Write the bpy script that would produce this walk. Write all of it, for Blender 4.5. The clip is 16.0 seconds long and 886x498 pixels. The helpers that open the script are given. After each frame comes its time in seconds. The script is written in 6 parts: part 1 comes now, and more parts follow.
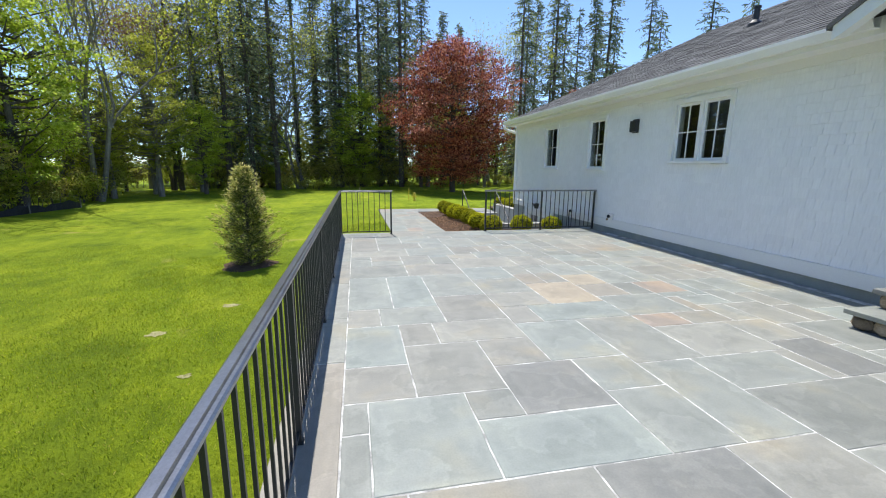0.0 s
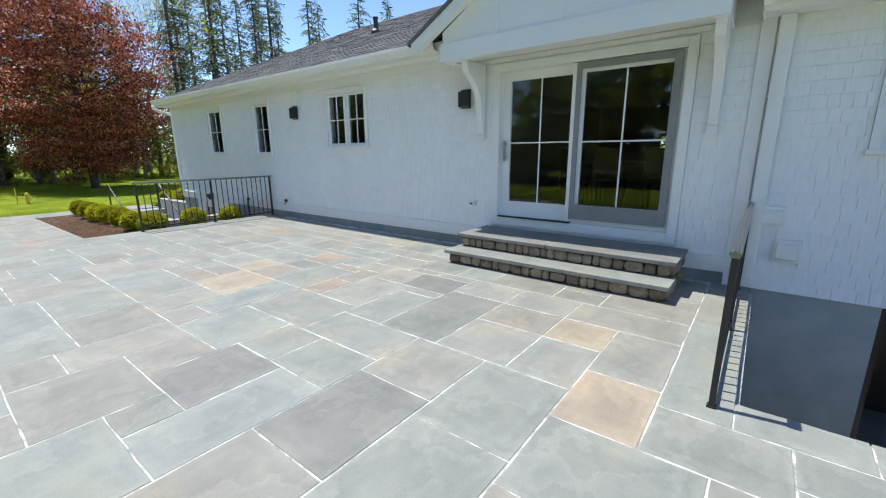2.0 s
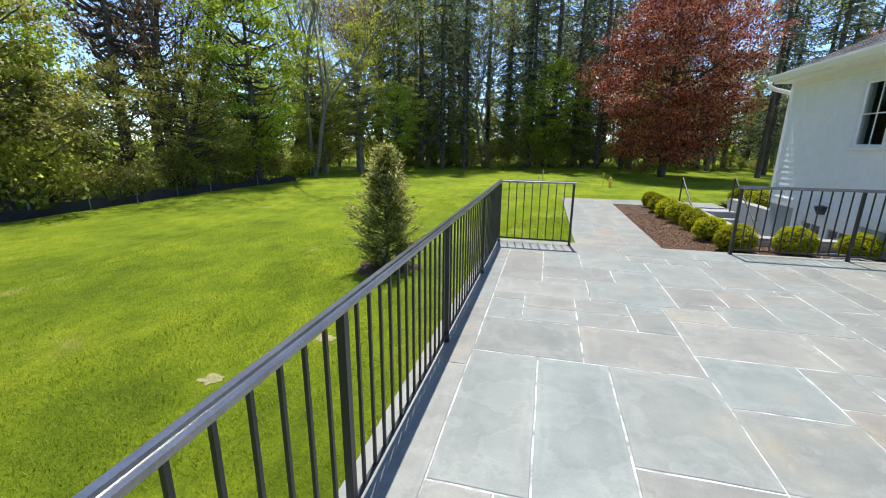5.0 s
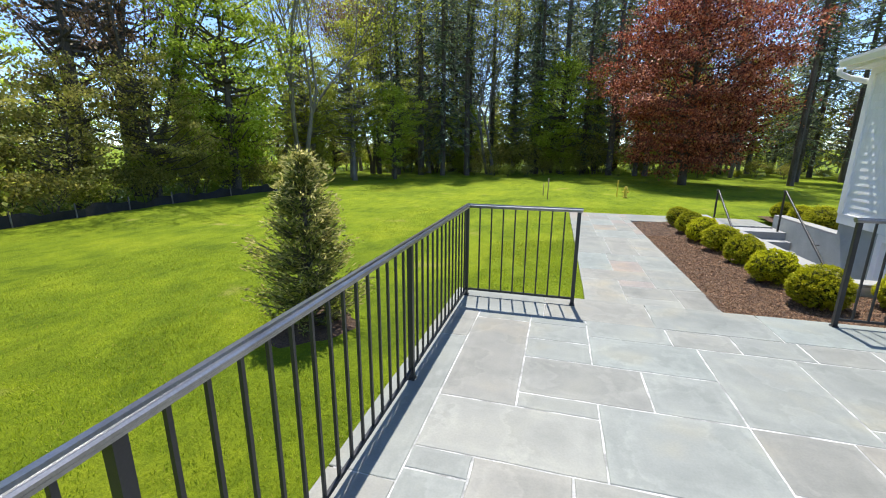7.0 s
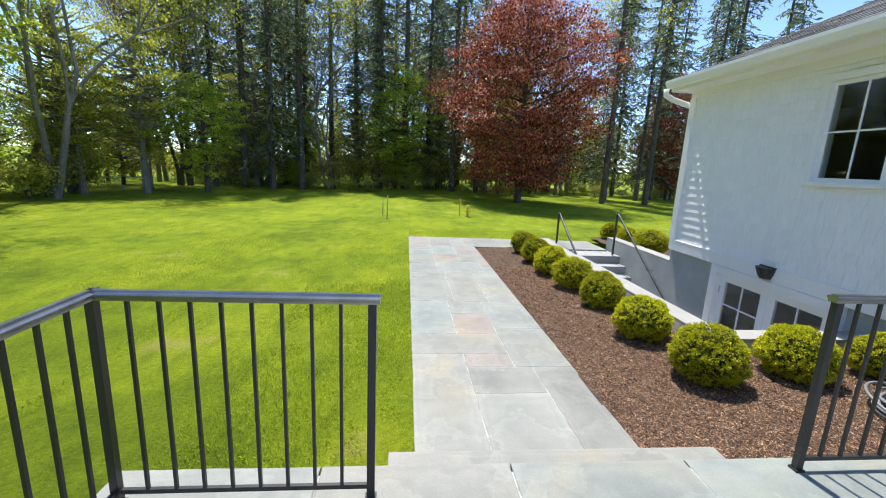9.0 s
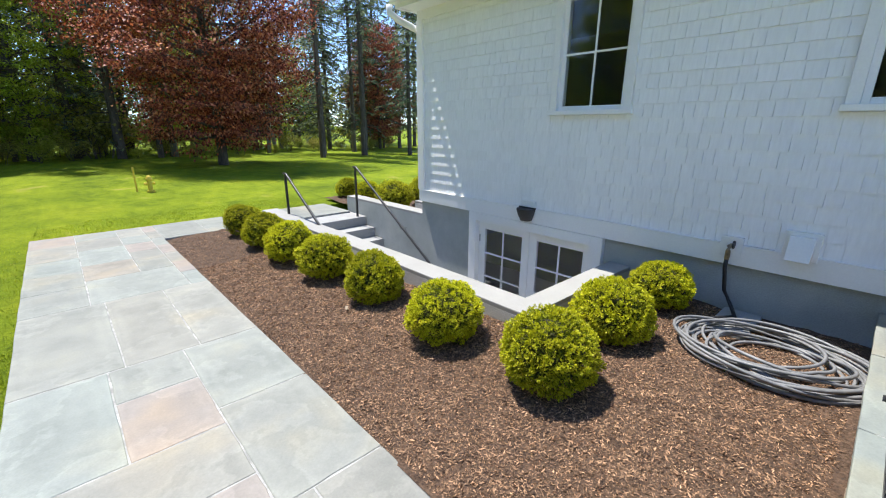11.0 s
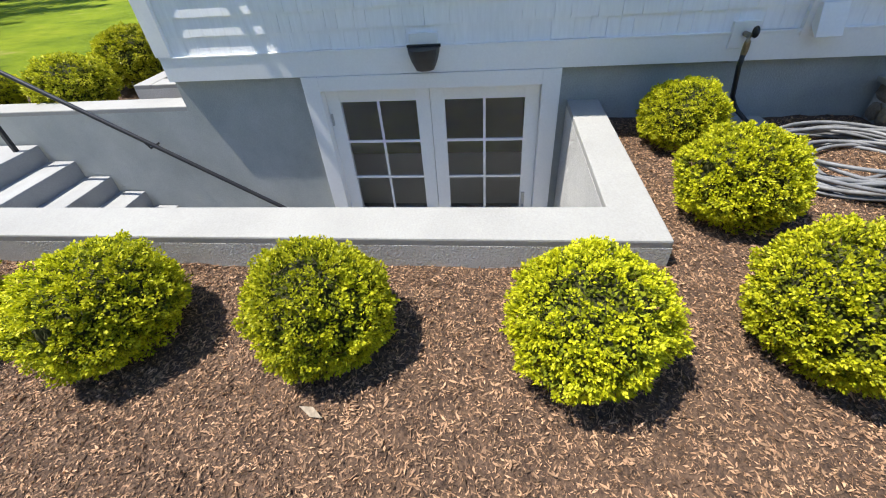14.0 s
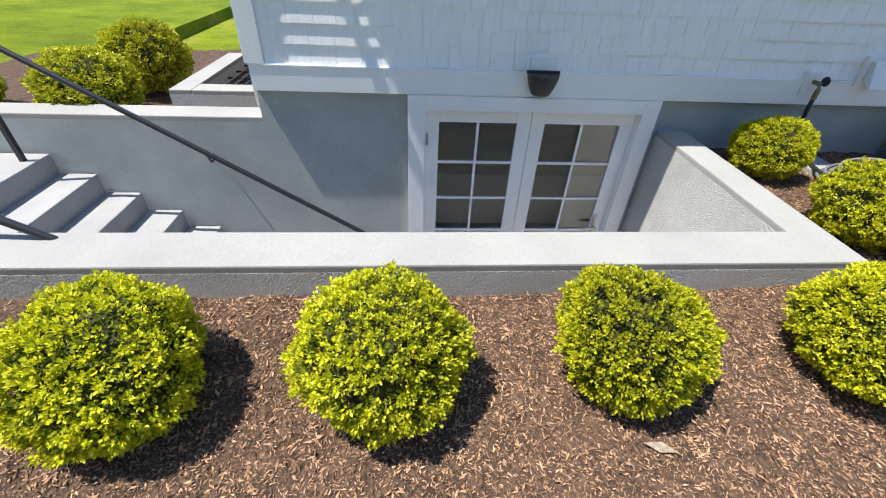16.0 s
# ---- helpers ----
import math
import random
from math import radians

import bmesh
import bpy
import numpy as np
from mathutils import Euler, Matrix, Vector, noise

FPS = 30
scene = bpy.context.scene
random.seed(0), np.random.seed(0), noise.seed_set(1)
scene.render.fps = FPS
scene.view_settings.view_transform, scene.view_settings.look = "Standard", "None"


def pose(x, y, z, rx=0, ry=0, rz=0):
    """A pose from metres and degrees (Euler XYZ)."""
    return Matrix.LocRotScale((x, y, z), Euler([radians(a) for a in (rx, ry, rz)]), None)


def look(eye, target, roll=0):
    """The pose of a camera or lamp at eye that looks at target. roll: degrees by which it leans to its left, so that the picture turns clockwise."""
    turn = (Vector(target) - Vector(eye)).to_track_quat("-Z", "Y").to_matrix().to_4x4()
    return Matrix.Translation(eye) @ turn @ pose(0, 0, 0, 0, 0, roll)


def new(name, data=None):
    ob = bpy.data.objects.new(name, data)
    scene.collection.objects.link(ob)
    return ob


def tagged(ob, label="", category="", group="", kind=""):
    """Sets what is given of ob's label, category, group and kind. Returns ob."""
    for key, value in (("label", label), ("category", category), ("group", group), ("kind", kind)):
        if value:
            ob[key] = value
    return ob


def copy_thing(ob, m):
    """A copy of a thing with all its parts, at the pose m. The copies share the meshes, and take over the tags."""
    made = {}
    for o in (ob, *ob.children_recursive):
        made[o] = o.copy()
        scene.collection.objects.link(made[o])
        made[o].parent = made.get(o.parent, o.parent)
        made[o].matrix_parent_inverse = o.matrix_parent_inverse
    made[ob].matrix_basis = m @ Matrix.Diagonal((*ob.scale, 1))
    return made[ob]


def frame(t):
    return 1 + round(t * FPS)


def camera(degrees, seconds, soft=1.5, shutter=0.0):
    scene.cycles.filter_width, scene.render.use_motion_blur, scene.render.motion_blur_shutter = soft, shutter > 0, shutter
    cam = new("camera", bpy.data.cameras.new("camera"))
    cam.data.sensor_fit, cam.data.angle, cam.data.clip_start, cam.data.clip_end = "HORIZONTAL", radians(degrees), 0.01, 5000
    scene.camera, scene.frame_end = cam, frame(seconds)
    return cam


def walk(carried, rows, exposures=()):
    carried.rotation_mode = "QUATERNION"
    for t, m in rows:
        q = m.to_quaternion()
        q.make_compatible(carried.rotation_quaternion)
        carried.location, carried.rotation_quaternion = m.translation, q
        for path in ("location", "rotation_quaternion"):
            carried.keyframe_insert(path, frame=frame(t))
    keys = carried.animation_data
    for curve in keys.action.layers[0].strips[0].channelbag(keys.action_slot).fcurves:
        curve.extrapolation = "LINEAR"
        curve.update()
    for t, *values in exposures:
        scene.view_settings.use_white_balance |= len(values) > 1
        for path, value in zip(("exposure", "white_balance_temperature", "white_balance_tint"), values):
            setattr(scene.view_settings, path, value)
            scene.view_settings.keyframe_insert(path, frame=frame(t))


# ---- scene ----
cam = camera(94.3, 16.0, soft=1.1)
PATH = [
    (0, (0.646, 0.915, 1.428), (1.047, 2.834, 1.03), 0.6),
    (0.5, (0.755, 0.835, 1.421), (1.84, 2.458, 0.988), 1.1),
    (1, (0.818, 0.598, 1.437), (2.3, 1.865, 0.989), 1.3),
    (1.5, (0.835, 0.444, 1.435), (2.464, 1.512, 0.979), 0.6),
    (2, (0.849, 0.499, 1.426), (2.389, 1.689, 0.965), -0.4),
    (2.5, (0.798, 0.858, 1.402), (2.006, 2.38, 0.928), -1.0),
    (3, (0.809, 1.332, 1.373), (1.52, 3.133, 0.871), -1.1),
    (3.5, (0.84, 1.807, 1.405), (0.922, 3.745, 0.916), -0.7),
    (4, (0.867, 2.339, 1.419), (0.604, 4.268, 0.959), -1.6),
    (4.5, (0.904, 2.912, 1.432), (0.499, 4.807, 0.934), -0.2),
    (6.8, (1.113, 5.455, 1.439), (0.556, 7.311, 0.942), 0.3),
    (7, (1.124, 5.689, 1.438), (0.606, 7.559, 0.956), 0.3),
    (7.5, (1.208, 6.306, 1.431), (0.83, 8.214, 0.966), 0.0),
    (8, (1.234, 6.79, 1.394), (0.704, 8.682, 1.021), -0.3),
    (8.5, (1.352, 7.438, 1.402), (1.187, 9.393, 1.011), 1.9),
    (9, (1.45, 7.983, 1.417), (1.626, 9.934, 1.013), 2.6),
    (9.5, (1.64, 8.549, 1.439), (2.313, 10.386, 1.024), 1.7),
    (10, (1.803, 9.03, 1.41), (2.743, 10.743, 0.986), 2.0),
    (10.2, (1.863, 9.216, 1.389), (2.923, 10.854, 0.948), 2.0),
    (12.3, (2.356, 10.822, 0.996), (3.847, 11.781, 0.07), -2.5),
    (12.5, (2.438, 11.022, 0.974), (3.976, 11.839, -0.01), -3.0),
    (13, (2.682, 11.421, 0.949), (4.258, 11.942, -0.167), -5.1),
    (13.5, (2.865, 11.834, 0.979), (4.422, 12.249, -0.206), -5.5),
    (14, (2.964, 12.224, 1.007), (4.502, 12.467, -0.247), -4.8),
    (14.5, (3.065, 12.585, 1.021), (4.617, 12.625, -0.24), -1.6),
    (15, (3.069, 12.915, 1.013), (4.64, 12.793, -0.218), 0.8),
    (15.5, (3.025, 13.257, 1.013), (4.607, 13.062, -0.195), 2.3),
    (16, (2.997, 13.658, 1.028), (4.594, 13.515, -0.167), 3.0),
]
walk(cam, [(t, look(eye, target, roll)) for t, eye, target, roll in PATH], [(0, 0.52), (4.7, 0.54), (7, 0.64), (8.5, 0.72), (10, 0.82), (12.5, 0.84), (16, 0.84)])

# ---- light ----
SUN_AZ = Vector((-0.056, 0.368, 0.90)).normalized()      # way to the sun
sky_world = bpy.data.worlds.new("sky")
scene.world = sky_world
sky_world.use_nodes = True
wn = sky_world.node_tree
sky_tex = wn.nodes.new("ShaderNodeTexSky")
sky_tex.sky_type = "NISHITA"
sky_tex.sun_disc = False
sky_tex.sun_elevation = math.asin(SUN_AZ.z)
sky_tex.sun_rotation = math.atan2(SUN_AZ.x, SUN_AZ.y)
sky_tex.dust_density, sky_tex.air_density, sky_tex.ozone_density = 0.05, 0.62, 4.0
wn.links.new(sky_tex.outputs[0], wn.nodes["Background"].inputs[0])
wn.nodes["Background"].inputs[1].default_value = 0.20
sun_data = bpy.data.lights.new("sun", "SUN")
sun_data.energy, sun_data.angle, sun_data.color = 4.5, radians(0.5), (1.0, 0.955, 0.89)
sun_lamp = new("sun", sun_data)
sun_lamp.matrix_world = look((0, 0, 40), Vector((0, 0, 40)) - SUN_AZ)
scene.view_settings.exposure = 0.50

# ---- materials ----
RNG = np.random.default_rng(7)


def node_mat(name):
    m = bpy.data.materials.new(name)
    m.use_nodes = True
    return m, m.node_tree.nodes, m.node_tree.links, m.node_tree.nodes["Principled BSDF"]


def ramp(nodes, stops):
    r = nodes.new("ShaderNodeValToRGB")
    els = r.color_ramp.elements
    while len(els) < len(stops):
        els.new(0.5)
    for e, (p, c) in zip(els, stops):
        e.position, e.color = p, (*c, 1)
    return r


def blend(nodes, links, a, b, fac, mode="MIX"):
    x = nodes.new("ShaderNodeMix")
    x.data_type, x.blend_type = "RGBA", mode
    for sock, v in ((x.inputs[0], fac), (x.inputs[6], a), (x.inputs[7], b)):
        if isinstance(v, (int, float)):
            sock.default_value = v
        elif isinstance(v, tuple):
            sock.default_value = (*v, 1)
        else:
            links.new(v, sock)
    return x.outputs[2]


def noise_node(nodes, links, scale, detail=4, rough=0.55, stretch=None):
    geo = nodes.new("ShaderNodeNewGeometry")
    n = nodes.new("ShaderNodeTexNoise")
    n.inputs["Scale"].default_value, n.inputs["Detail"].default_value, n.inputs["Roughness"].default_value = scale, detail, rough
    if stretch:
        mp = nodes.new("ShaderNodeMapping")
        mp.inputs["Scale"].default_value = stretch
        links.new(geo.outputs["Position"], mp.inputs[0])
        links.new(mp.outputs[0], n.inputs[0])
    else:
        links.new(geo.outputs["Position"], n.inputs[0])
    return n.outputs[0]


def surface(name, stops, scale=6.0, fine=60.0, grain=0.25, roughness=0.7, bump=0.2, bump_scale=None, metal=0.0, vary="", vary_amount=0.2, stretch=None, spread=0.02):
    """A weathered surface: a ramp over broad noise, fine grain over it, relief, and a change from piece to piece."""
    m, nodes, links, bsdf = node_mat(name)
    broad = noise_node(nodes, links, scale, 5, 0.6, stretch)
    r = ramp(nodes, stops)
    links.new(broad, r.inputs[0])
    col = r.outputs[0]
    g = noise_node(nodes, links, fine, 3, 0.6, stretch)
    gr = ramp(nodes, [(0.3, (1 - grain,) * 3), (0.7, (1 + grain * 0.5,) * 3)])
    links.new(g, gr.inputs[0])
    col = blend(nodes, links, col, gr.outputs[0], 1.0, "MULTIPLY")
    if vary:
        src = nodes.new("ShaderNodeObjectInfo").outputs["Random"] if vary == "object" else nodes.new("ShaderNodeNewGeometry").outputs["Random Per Island"]
        vr = ramp(nodes, [(0.0, (1 - vary_amount,) * 3), (1.0, (1 + vary_amount,) * 3)])
        links.new(src, vr.inputs[0])
        col = blend(nodes, links, col, vr.outputs[0], 1.0, "MULTIPLY")
    links.new(col, bsdf.inputs["Base Color"])
    bsdf.inputs["Roughness"].default_value, bsdf.inputs["Metallic"].default_value = roughness, metal
    if bump:
        b = nodes.new("ShaderNodeBump")
        b.inputs["Strength"].default_value, b.inputs["Distance"].default_value = bump, spread
        links.new(noise_node(nodes, links, bump_scale or fine, 4, 0.6, stretch), b.inputs["Height"])
        links.new(b.outputs[0], bsdf.inputs["Normal"])
    return m


def foliage(name, stops, through_light=0.35, roughness=0.55):
    """Leaves: colour from leaf to leaf, light passing through."""
    m, nodes, links, bsdf = node_mat(name)
    r = ramp(nodes, stops)
    links.new(nodes.new("ShaderNodeNewGeometry").outputs["Random Per Island"], r.inputs[0])
    patch = noise_node(nodes, links, 0.9, 3)
    pr = ramp(nodes, [(0.35, (0.72, 0.72, 0.72)), (0.65, (1.15, 1.15, 1.15))])
    links.new(patch, pr.inputs[0])
    col = blend(nodes, links, r.outputs[0], pr.outputs[0], 1.0, "MULTIPLY")
    links.new(col, bsdf.inputs["Base Color"])
    bsdf.inputs["Roughness"].default_value = roughness
    bsdf.inputs["Specular IOR Level"].default_value = 0.3
    tr = nodes.new("ShaderNodeBsdfTranslucent")
    links.new(col, tr.inputs[0])
    mix = nodes.new("ShaderNodeMixShader")
    mix.inputs[0].default_value = through_light
    links.new(bsdf.outputs[0], mix.inputs[1])
    links.new(tr.outputs[0], mix.inputs[2])
    links.new(mix.outputs[0], nodes["Material Output"].inputs[0])
    return m


def bluestone_mat(name, tints):
    """Natural cleft bluestone: a tint from slab to slab, cloudy patches, faint rim stains."""
    m, nodes, links, bsdf = node_mat(name)
    tint = ramp(nodes, tints)
    links.new(nodes.new("ShaderNodeObjectInfo").outputs["Random"], tint.inputs[0])
    cloud = ramp(nodes, [(0.3, (0.68, 0.69, 0.69)), (0.5, (0.83, 0.83, 0.83)), (0.72, (0.94, 0.925, 0.885))])
    links.new(noise_node(nodes, links, 2.6, 5, 0.6), cloud.inputs[0])
    col = blend(nodes, links, tint.outputs[0], cloud.outputs[0], 1.0, "MULTIPLY")
    rust = ramp(nodes, [(0.56, (1.0, 1.0, 1.0)), (0.75, (1.12, 0.98, 0.80))])
    links.new(noise_node(nodes, links, 1.3, 3, 0.5), rust.inputs[0])
    col = blend(nodes, links, col, rust.outputs[0], 0.8, "MULTIPLY")
    tide = ramp(nodes, [(0.44, (1.0, 1.0, 1.0)), (0.475, (1.09, 1.09, 1.08)), (0.50, (0.93, 0.935, 0.93)), (0.60, (1.03, 1.03, 1.02))])
    links.new(noise_node(nodes, links, 1.9, 7, 0.58), tide.inputs[0])
    col = blend(nodes, links, col, tide.outputs[0], 1.0, "MULTIPLY")
    grain = ramp(nodes, [(0.3, (0.92,) * 3), (0.7, (1.05,) * 3)])
    links.new(noise_node(nodes, links, 90, 3), grain.inputs[0])
    col = blend(nodes, links, col, grain.outputs[0], 1.0, "MULTIPLY")
    tc = nodes.new("ShaderNodeTexCoord")               # pale cleaning rim along the slab's edges
    sep = nodes.new("ShaderNodeSeparateXYZ")
    links.new(tc.outputs["Generated"], sep.inputs[0])
    arms = []
    for k in (0, 1):
        s1 = nodes.new("ShaderNodeMath")
        s1.operation, s1.inputs[1].default_value = "SUBTRACT", 0.5
        links.new(sep.outputs[k], s1.inputs[0])
        s2 = nodes.new("ShaderNodeMath")
        s2.operation = "ABSOLUTE"
        links.new(s1.outputs[0], s2.inputs[0])
        arms.append(s2.outputs[0])
    far = nodes.new("ShaderNodeMath")
    far.operation = "MAXIMUM"
    links.new(arms[0], far.inputs[0])
    links.new(arms[1], far.inputs[1])
    wob = nodes.new("ShaderNodeMath")
    wob.operation, wob.inputs[1].default_value = "MULTIPLY_ADD", 0.26
    links.new(noise_node(nodes, links, 5.5, 5, 0.6), wob.inputs[0])
    links.new(far.outputs[0], wob.inputs[2])
    rim = ramp(nodes, [(0.42, (0.96, 0.96, 0.955)), (0.50, (1.05, 1.05, 1.04)), (0.56, (0.99, 0.99, 0.99)), (0.63, (1.13, 1.13, 1.11))])
    links.new(wob.outputs[0], rim.inputs[0])
    col = blend(nodes, links, col, rim.outputs[0], 1.0, "MULTIPLY")
    links.new(col, bsdf.inputs["Base Color"])
    bsdf.inputs["Roughness"].default_value = 0.62
    b = nodes.new("ShaderNodeBump")
    b.inputs["Strength"].default_value, b.inputs["Distance"].default_value = 0.25, 0.01
    links.new(noise_node(nodes, links, 11, 6, 0.65), b.inputs["Height"])
    links.new(b.outputs[0], bsdf.inputs["Normal"])
    return m


M = {}
M["bluestone"] = bluestone_mat("bluestone", [(0.0, (0.235, 0.245, 0.225)), (0.2, (0.285, 0.305, 0.282)), (0.4, (0.262, 0.262, 0.236)), (0.6, (0.315, 0.315, 0.282)), (0.8, (0.275, 0.308, 0.290)), (1.0, (0.30, 0.278, 0.238))])
M["bluestone_tan"] = bluestone_mat("bluestone_tan", [(0.0, (0.385, 0.34, 0.262)), (1.0, (0.40, 0.335, 0.262))])
M["bluestone_rust"] = bluestone_mat("bluestone_rust", [(0.0, (0.34, 0.285, 0.24)), (1.0, (0.335, 0.287, 0.245))])
M["bluestone_mauve"] = bluestone_mat("bluestone_mauve", [(0.0, (0.315, 0.28, 0.255)), (1.0, (0.32, 0.288, 0.262))])
M["bluestone_dark"] = bluestone_mat("bluestone_dark", [(0.0, (0.21, 0.215, 0.205)), (1.0, (0.235, 0.24, 0.225))])
M["mortar"] = surface("mortar", [(0.38, (0.27, 0.27, 0.255)), (0.56, (0.60, 0.595, 0.57)), (0.7, (0.68, 0.675, 0.65))], 7, 140, 0.15, 0.9, 0.3)
M["path_joint"] = surface("path_joint", [(0.38, (0.26, 0.26, 0.245)), (0.62, (0.47, 0.465, 0.445))], 9, 140, 0.15, 0.9, 0.3)
M["parging"] = surface("parging", [(0.3, (0.50, 0.497, 0.475)), (0.7, (0.64, 0.635, 0.61))], 2.2, 120, 0.2, 0.9, 0.8, 85, spread=0.018)
M["wall_cap"] = surface("wall_cap", [(0.3, (0.30, 0.296, 0.28)), (0.7, (0.36, 0.356, 0.335))], 2.0, 100, 0.10, 0.85, 0.3, 60, spread=0.008)
M["stucco_grey"] = surface("stucco_grey", [(0.3, (0.33, 0.355, 0.345)), (0.7, (0.45, 0.47, 0.455))], 2.4, 90, 0.12, 0.9, 0.5, 90, spread=0.01)
M["concrete"] = surface("concrete", [(0.3, (0.30, 0.30, 0.295)), (0.7, (0.38, 0.38, 0.37))], 3, 110, 0.12, 0.85, 0.25)
M["white_shingle"] = surface("white_shingle", [(0.3, (0.855, 0.865, 0.875)), (0.7, (0.90, 0.905, 0.91))], 1.5, 40, 0.05, 0.55, 0.25, 40, vary="island", vary_amount=0.02, stretch=(1, 1, 0.15), spread=0.004)
M["white_shingle_piece"] = surface("white_shingle_piece", [(0.3, (0.855, 0.865, 0.875)), (0.7, (0.90, 0.905, 0.91))], 1.5, 40, 0.05, 0.55, 0.25, 40, vary="object", vary_amount=0.02, stretch=(1, 1, 0.15), spread=0.004)
M["white_paint"] = surface("white_paint", [(0.3, (0.84, 0.84, 0.83)), (0.7, (0.87, 0.87, 0.86))], 2, 60, 0.03, 0.4, 0.05)
M["gutter"] = surface("gutter", [(0.3, (0.84, 0.84, 0.83)), (0.7, (0.87, 0.87, 0.86))], 2, 60, 0.03, 0.3, 0.03)
M["iron"] = surface("iron", [(0.3, (0.018, 0.018, 0.02)), (0.7, (0.028, 0.028, 0.03))], 8, 150, 0.2, 0.38, 0.12, 200, spread=0.002)
# pale base colour carries the sky's sheen on the black top rail
M["rail_sheen"] = surface("rail_sheen", [(0.3, (0.24, 0.24, 0.245)), (0.7, (0.36, 0.36, 0.365))], 8, 150, 0.15, 0.28, 0.1, 200, metal=0.9, spread=0.002)
M["black_metal"] = surface("black_metal", [(0.3, (0.02, 0.02, 0.022)), (0.7, (0.03, 0.03, 0.032))], 8, 120, 0.2, 0.45, 0.05)
M["screen_grey"] = surface("screen_grey", [(0.3, (0.24, 0.245, 0.25)), (0.7, (0.28, 0.285, 0.29))], 5, 100, 0.05, 0.45, 0.02)
M["roof_shingle"] = surface("roof_shingle", [(0.3, (0.078, 0.079, 0.081)), (0.7, (0.125, 0.126, 0.127))], 3, 220, 0.5, 0.95, 0.5, 260, vary="island", vary_amount=0.35, spread=0.004)
M["mulch"] = surface("mulch", [(0.3, (0.075, 0.044, 0.027)), (0.7, (0.165, 0.10, 0.062))], 14, 70, 0.6, 0.95, 1.0, 45, spread=0.03)
M["fieldstone"] = surface("fieldstone", [(0.25, (0.14, 0.11, 0.085)), (0.5, (0.29, 0.225, 0.155)), (0.75, (0.38, 0.33, 0.265))], 3.5, 70, 0.3, 0.8, 0.6, 40, vary="object", vary_amount=0.35, spread=0.01)
M["stone_mortar"] = surface("stone_mortar", [(0.3, (0.10, 0.095, 0.088)), (0.7, (0.15, 0.142, 0.13))], 9, 120, 0.3, 0.95, 0.5)
M["hose"] = surface("hose", [(0.3, (0.15, 0.155, 0.16)), (0.7, (0.25, 0.25, 0.255))], 10, 60, 0.15, 0.45, 0.1)
M["brass"] = surface("brass", [(0.3, (0.30, 0.24, 0.16)), (0.7, (0.38, 0.31, 0.20))], 20, 90, 0.3, 0.4, 0.1, metal=0.8)
M["steel"] = surface("steel", [(0.3, (0.50, 0.50, 0.50)), (0.7, (0.58, 0.58, 0.57))], 20, 90, 0.1, 0.3, 0.05, metal=0.9)
M["yellow_paint"] = surface("yellow_paint", [(0.3, (0.70, 0.50, 0.05)), (0.7, (0.78, 0.58, 0.07))], 12, 60, 0.15, 0.5, 0.1)
M["bark"] = surface("bark", [(0.3, (0.075, 0.06, 0.048)), (0.7, (0.15, 0.125, 0.105))], 5, 30, 0.4, 0.95, 0.8, 18, stretch=(1, 1, 0.25), spread=0.04)
M["bark_pale"] = surface("bark_pale", [(0.3, (0.15, 0.13, 0.11)), (0.7, (0.27, 0.25, 0.22))], 4, 25, 0.35, 0.95, 0.7, 16, stretch=(1, 1, 0.3), spread=0.03)
M["fabric_black"] = surface("fabric_black", [(0.3, (0.012, 0.012, 0.013)), (0.7, (0.025, 0.025, 0.026))], 3, 60, 0.3, 0.8, 0.4, 9, spread=0.05)
M["stake_wood"] = surface("stake_wood", [(0.3, (0.30, 0.24, 0.17)), (0.7, (0.40, 0.33, 0.24))], 8, 60, 0.3, 0.85, 0.3)
# wall colour lowered so the rooms look dim behind the panes
M["dim_room_wall"] = surface("dim_room_wall", [(0.3, (0.20, 0.195, 0.185)), (0.7, (0.24, 0.235, 0.225))], 2, 40, 0.05, 0.7, 0.05)
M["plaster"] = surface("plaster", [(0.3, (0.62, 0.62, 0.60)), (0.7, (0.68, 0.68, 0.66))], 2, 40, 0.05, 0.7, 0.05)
M["room_floor"] = surface("room_floor", [(0.3, (0.11, 0.075, 0.05)), (0.7, (0.17, 0.12, 0.08))], 3, 40, 0.25, 0.45, 0.1, stretch=(6, 1, 1))
M["dark_wood_and_shade"] = surface("dark_wood_and_shade", [(0.3, (0.04, 0.03, 0.025)), (0.7, (0.07, 0.05, 0.04))], 4, 50, 0.2, 0.4, 0.1)
M["dry_soil"] = surface("dry_soil", [(0.3, (0.26, 0.25, 0.09)), (0.7, (0.40, 0.36, 0.18))], 12, 60, 0.4, 0.95, 0.8, 40)
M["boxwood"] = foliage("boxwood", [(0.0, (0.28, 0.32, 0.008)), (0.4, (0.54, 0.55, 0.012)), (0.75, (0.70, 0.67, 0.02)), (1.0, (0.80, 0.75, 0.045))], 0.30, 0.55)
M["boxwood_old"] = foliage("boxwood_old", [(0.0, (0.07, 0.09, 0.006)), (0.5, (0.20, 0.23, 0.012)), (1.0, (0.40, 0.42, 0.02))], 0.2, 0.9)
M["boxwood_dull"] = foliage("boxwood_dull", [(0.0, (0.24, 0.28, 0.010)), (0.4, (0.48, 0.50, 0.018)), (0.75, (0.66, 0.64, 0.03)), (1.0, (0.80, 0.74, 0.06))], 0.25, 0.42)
M["boxwood_shade"] = surface("boxwood_shade", [(0.3, (0.026, 0.028, 0.006)), (0.7, (0.055, 0.058, 0.01))], 25, 70, 0.4, 0.95, 0.8, 40)
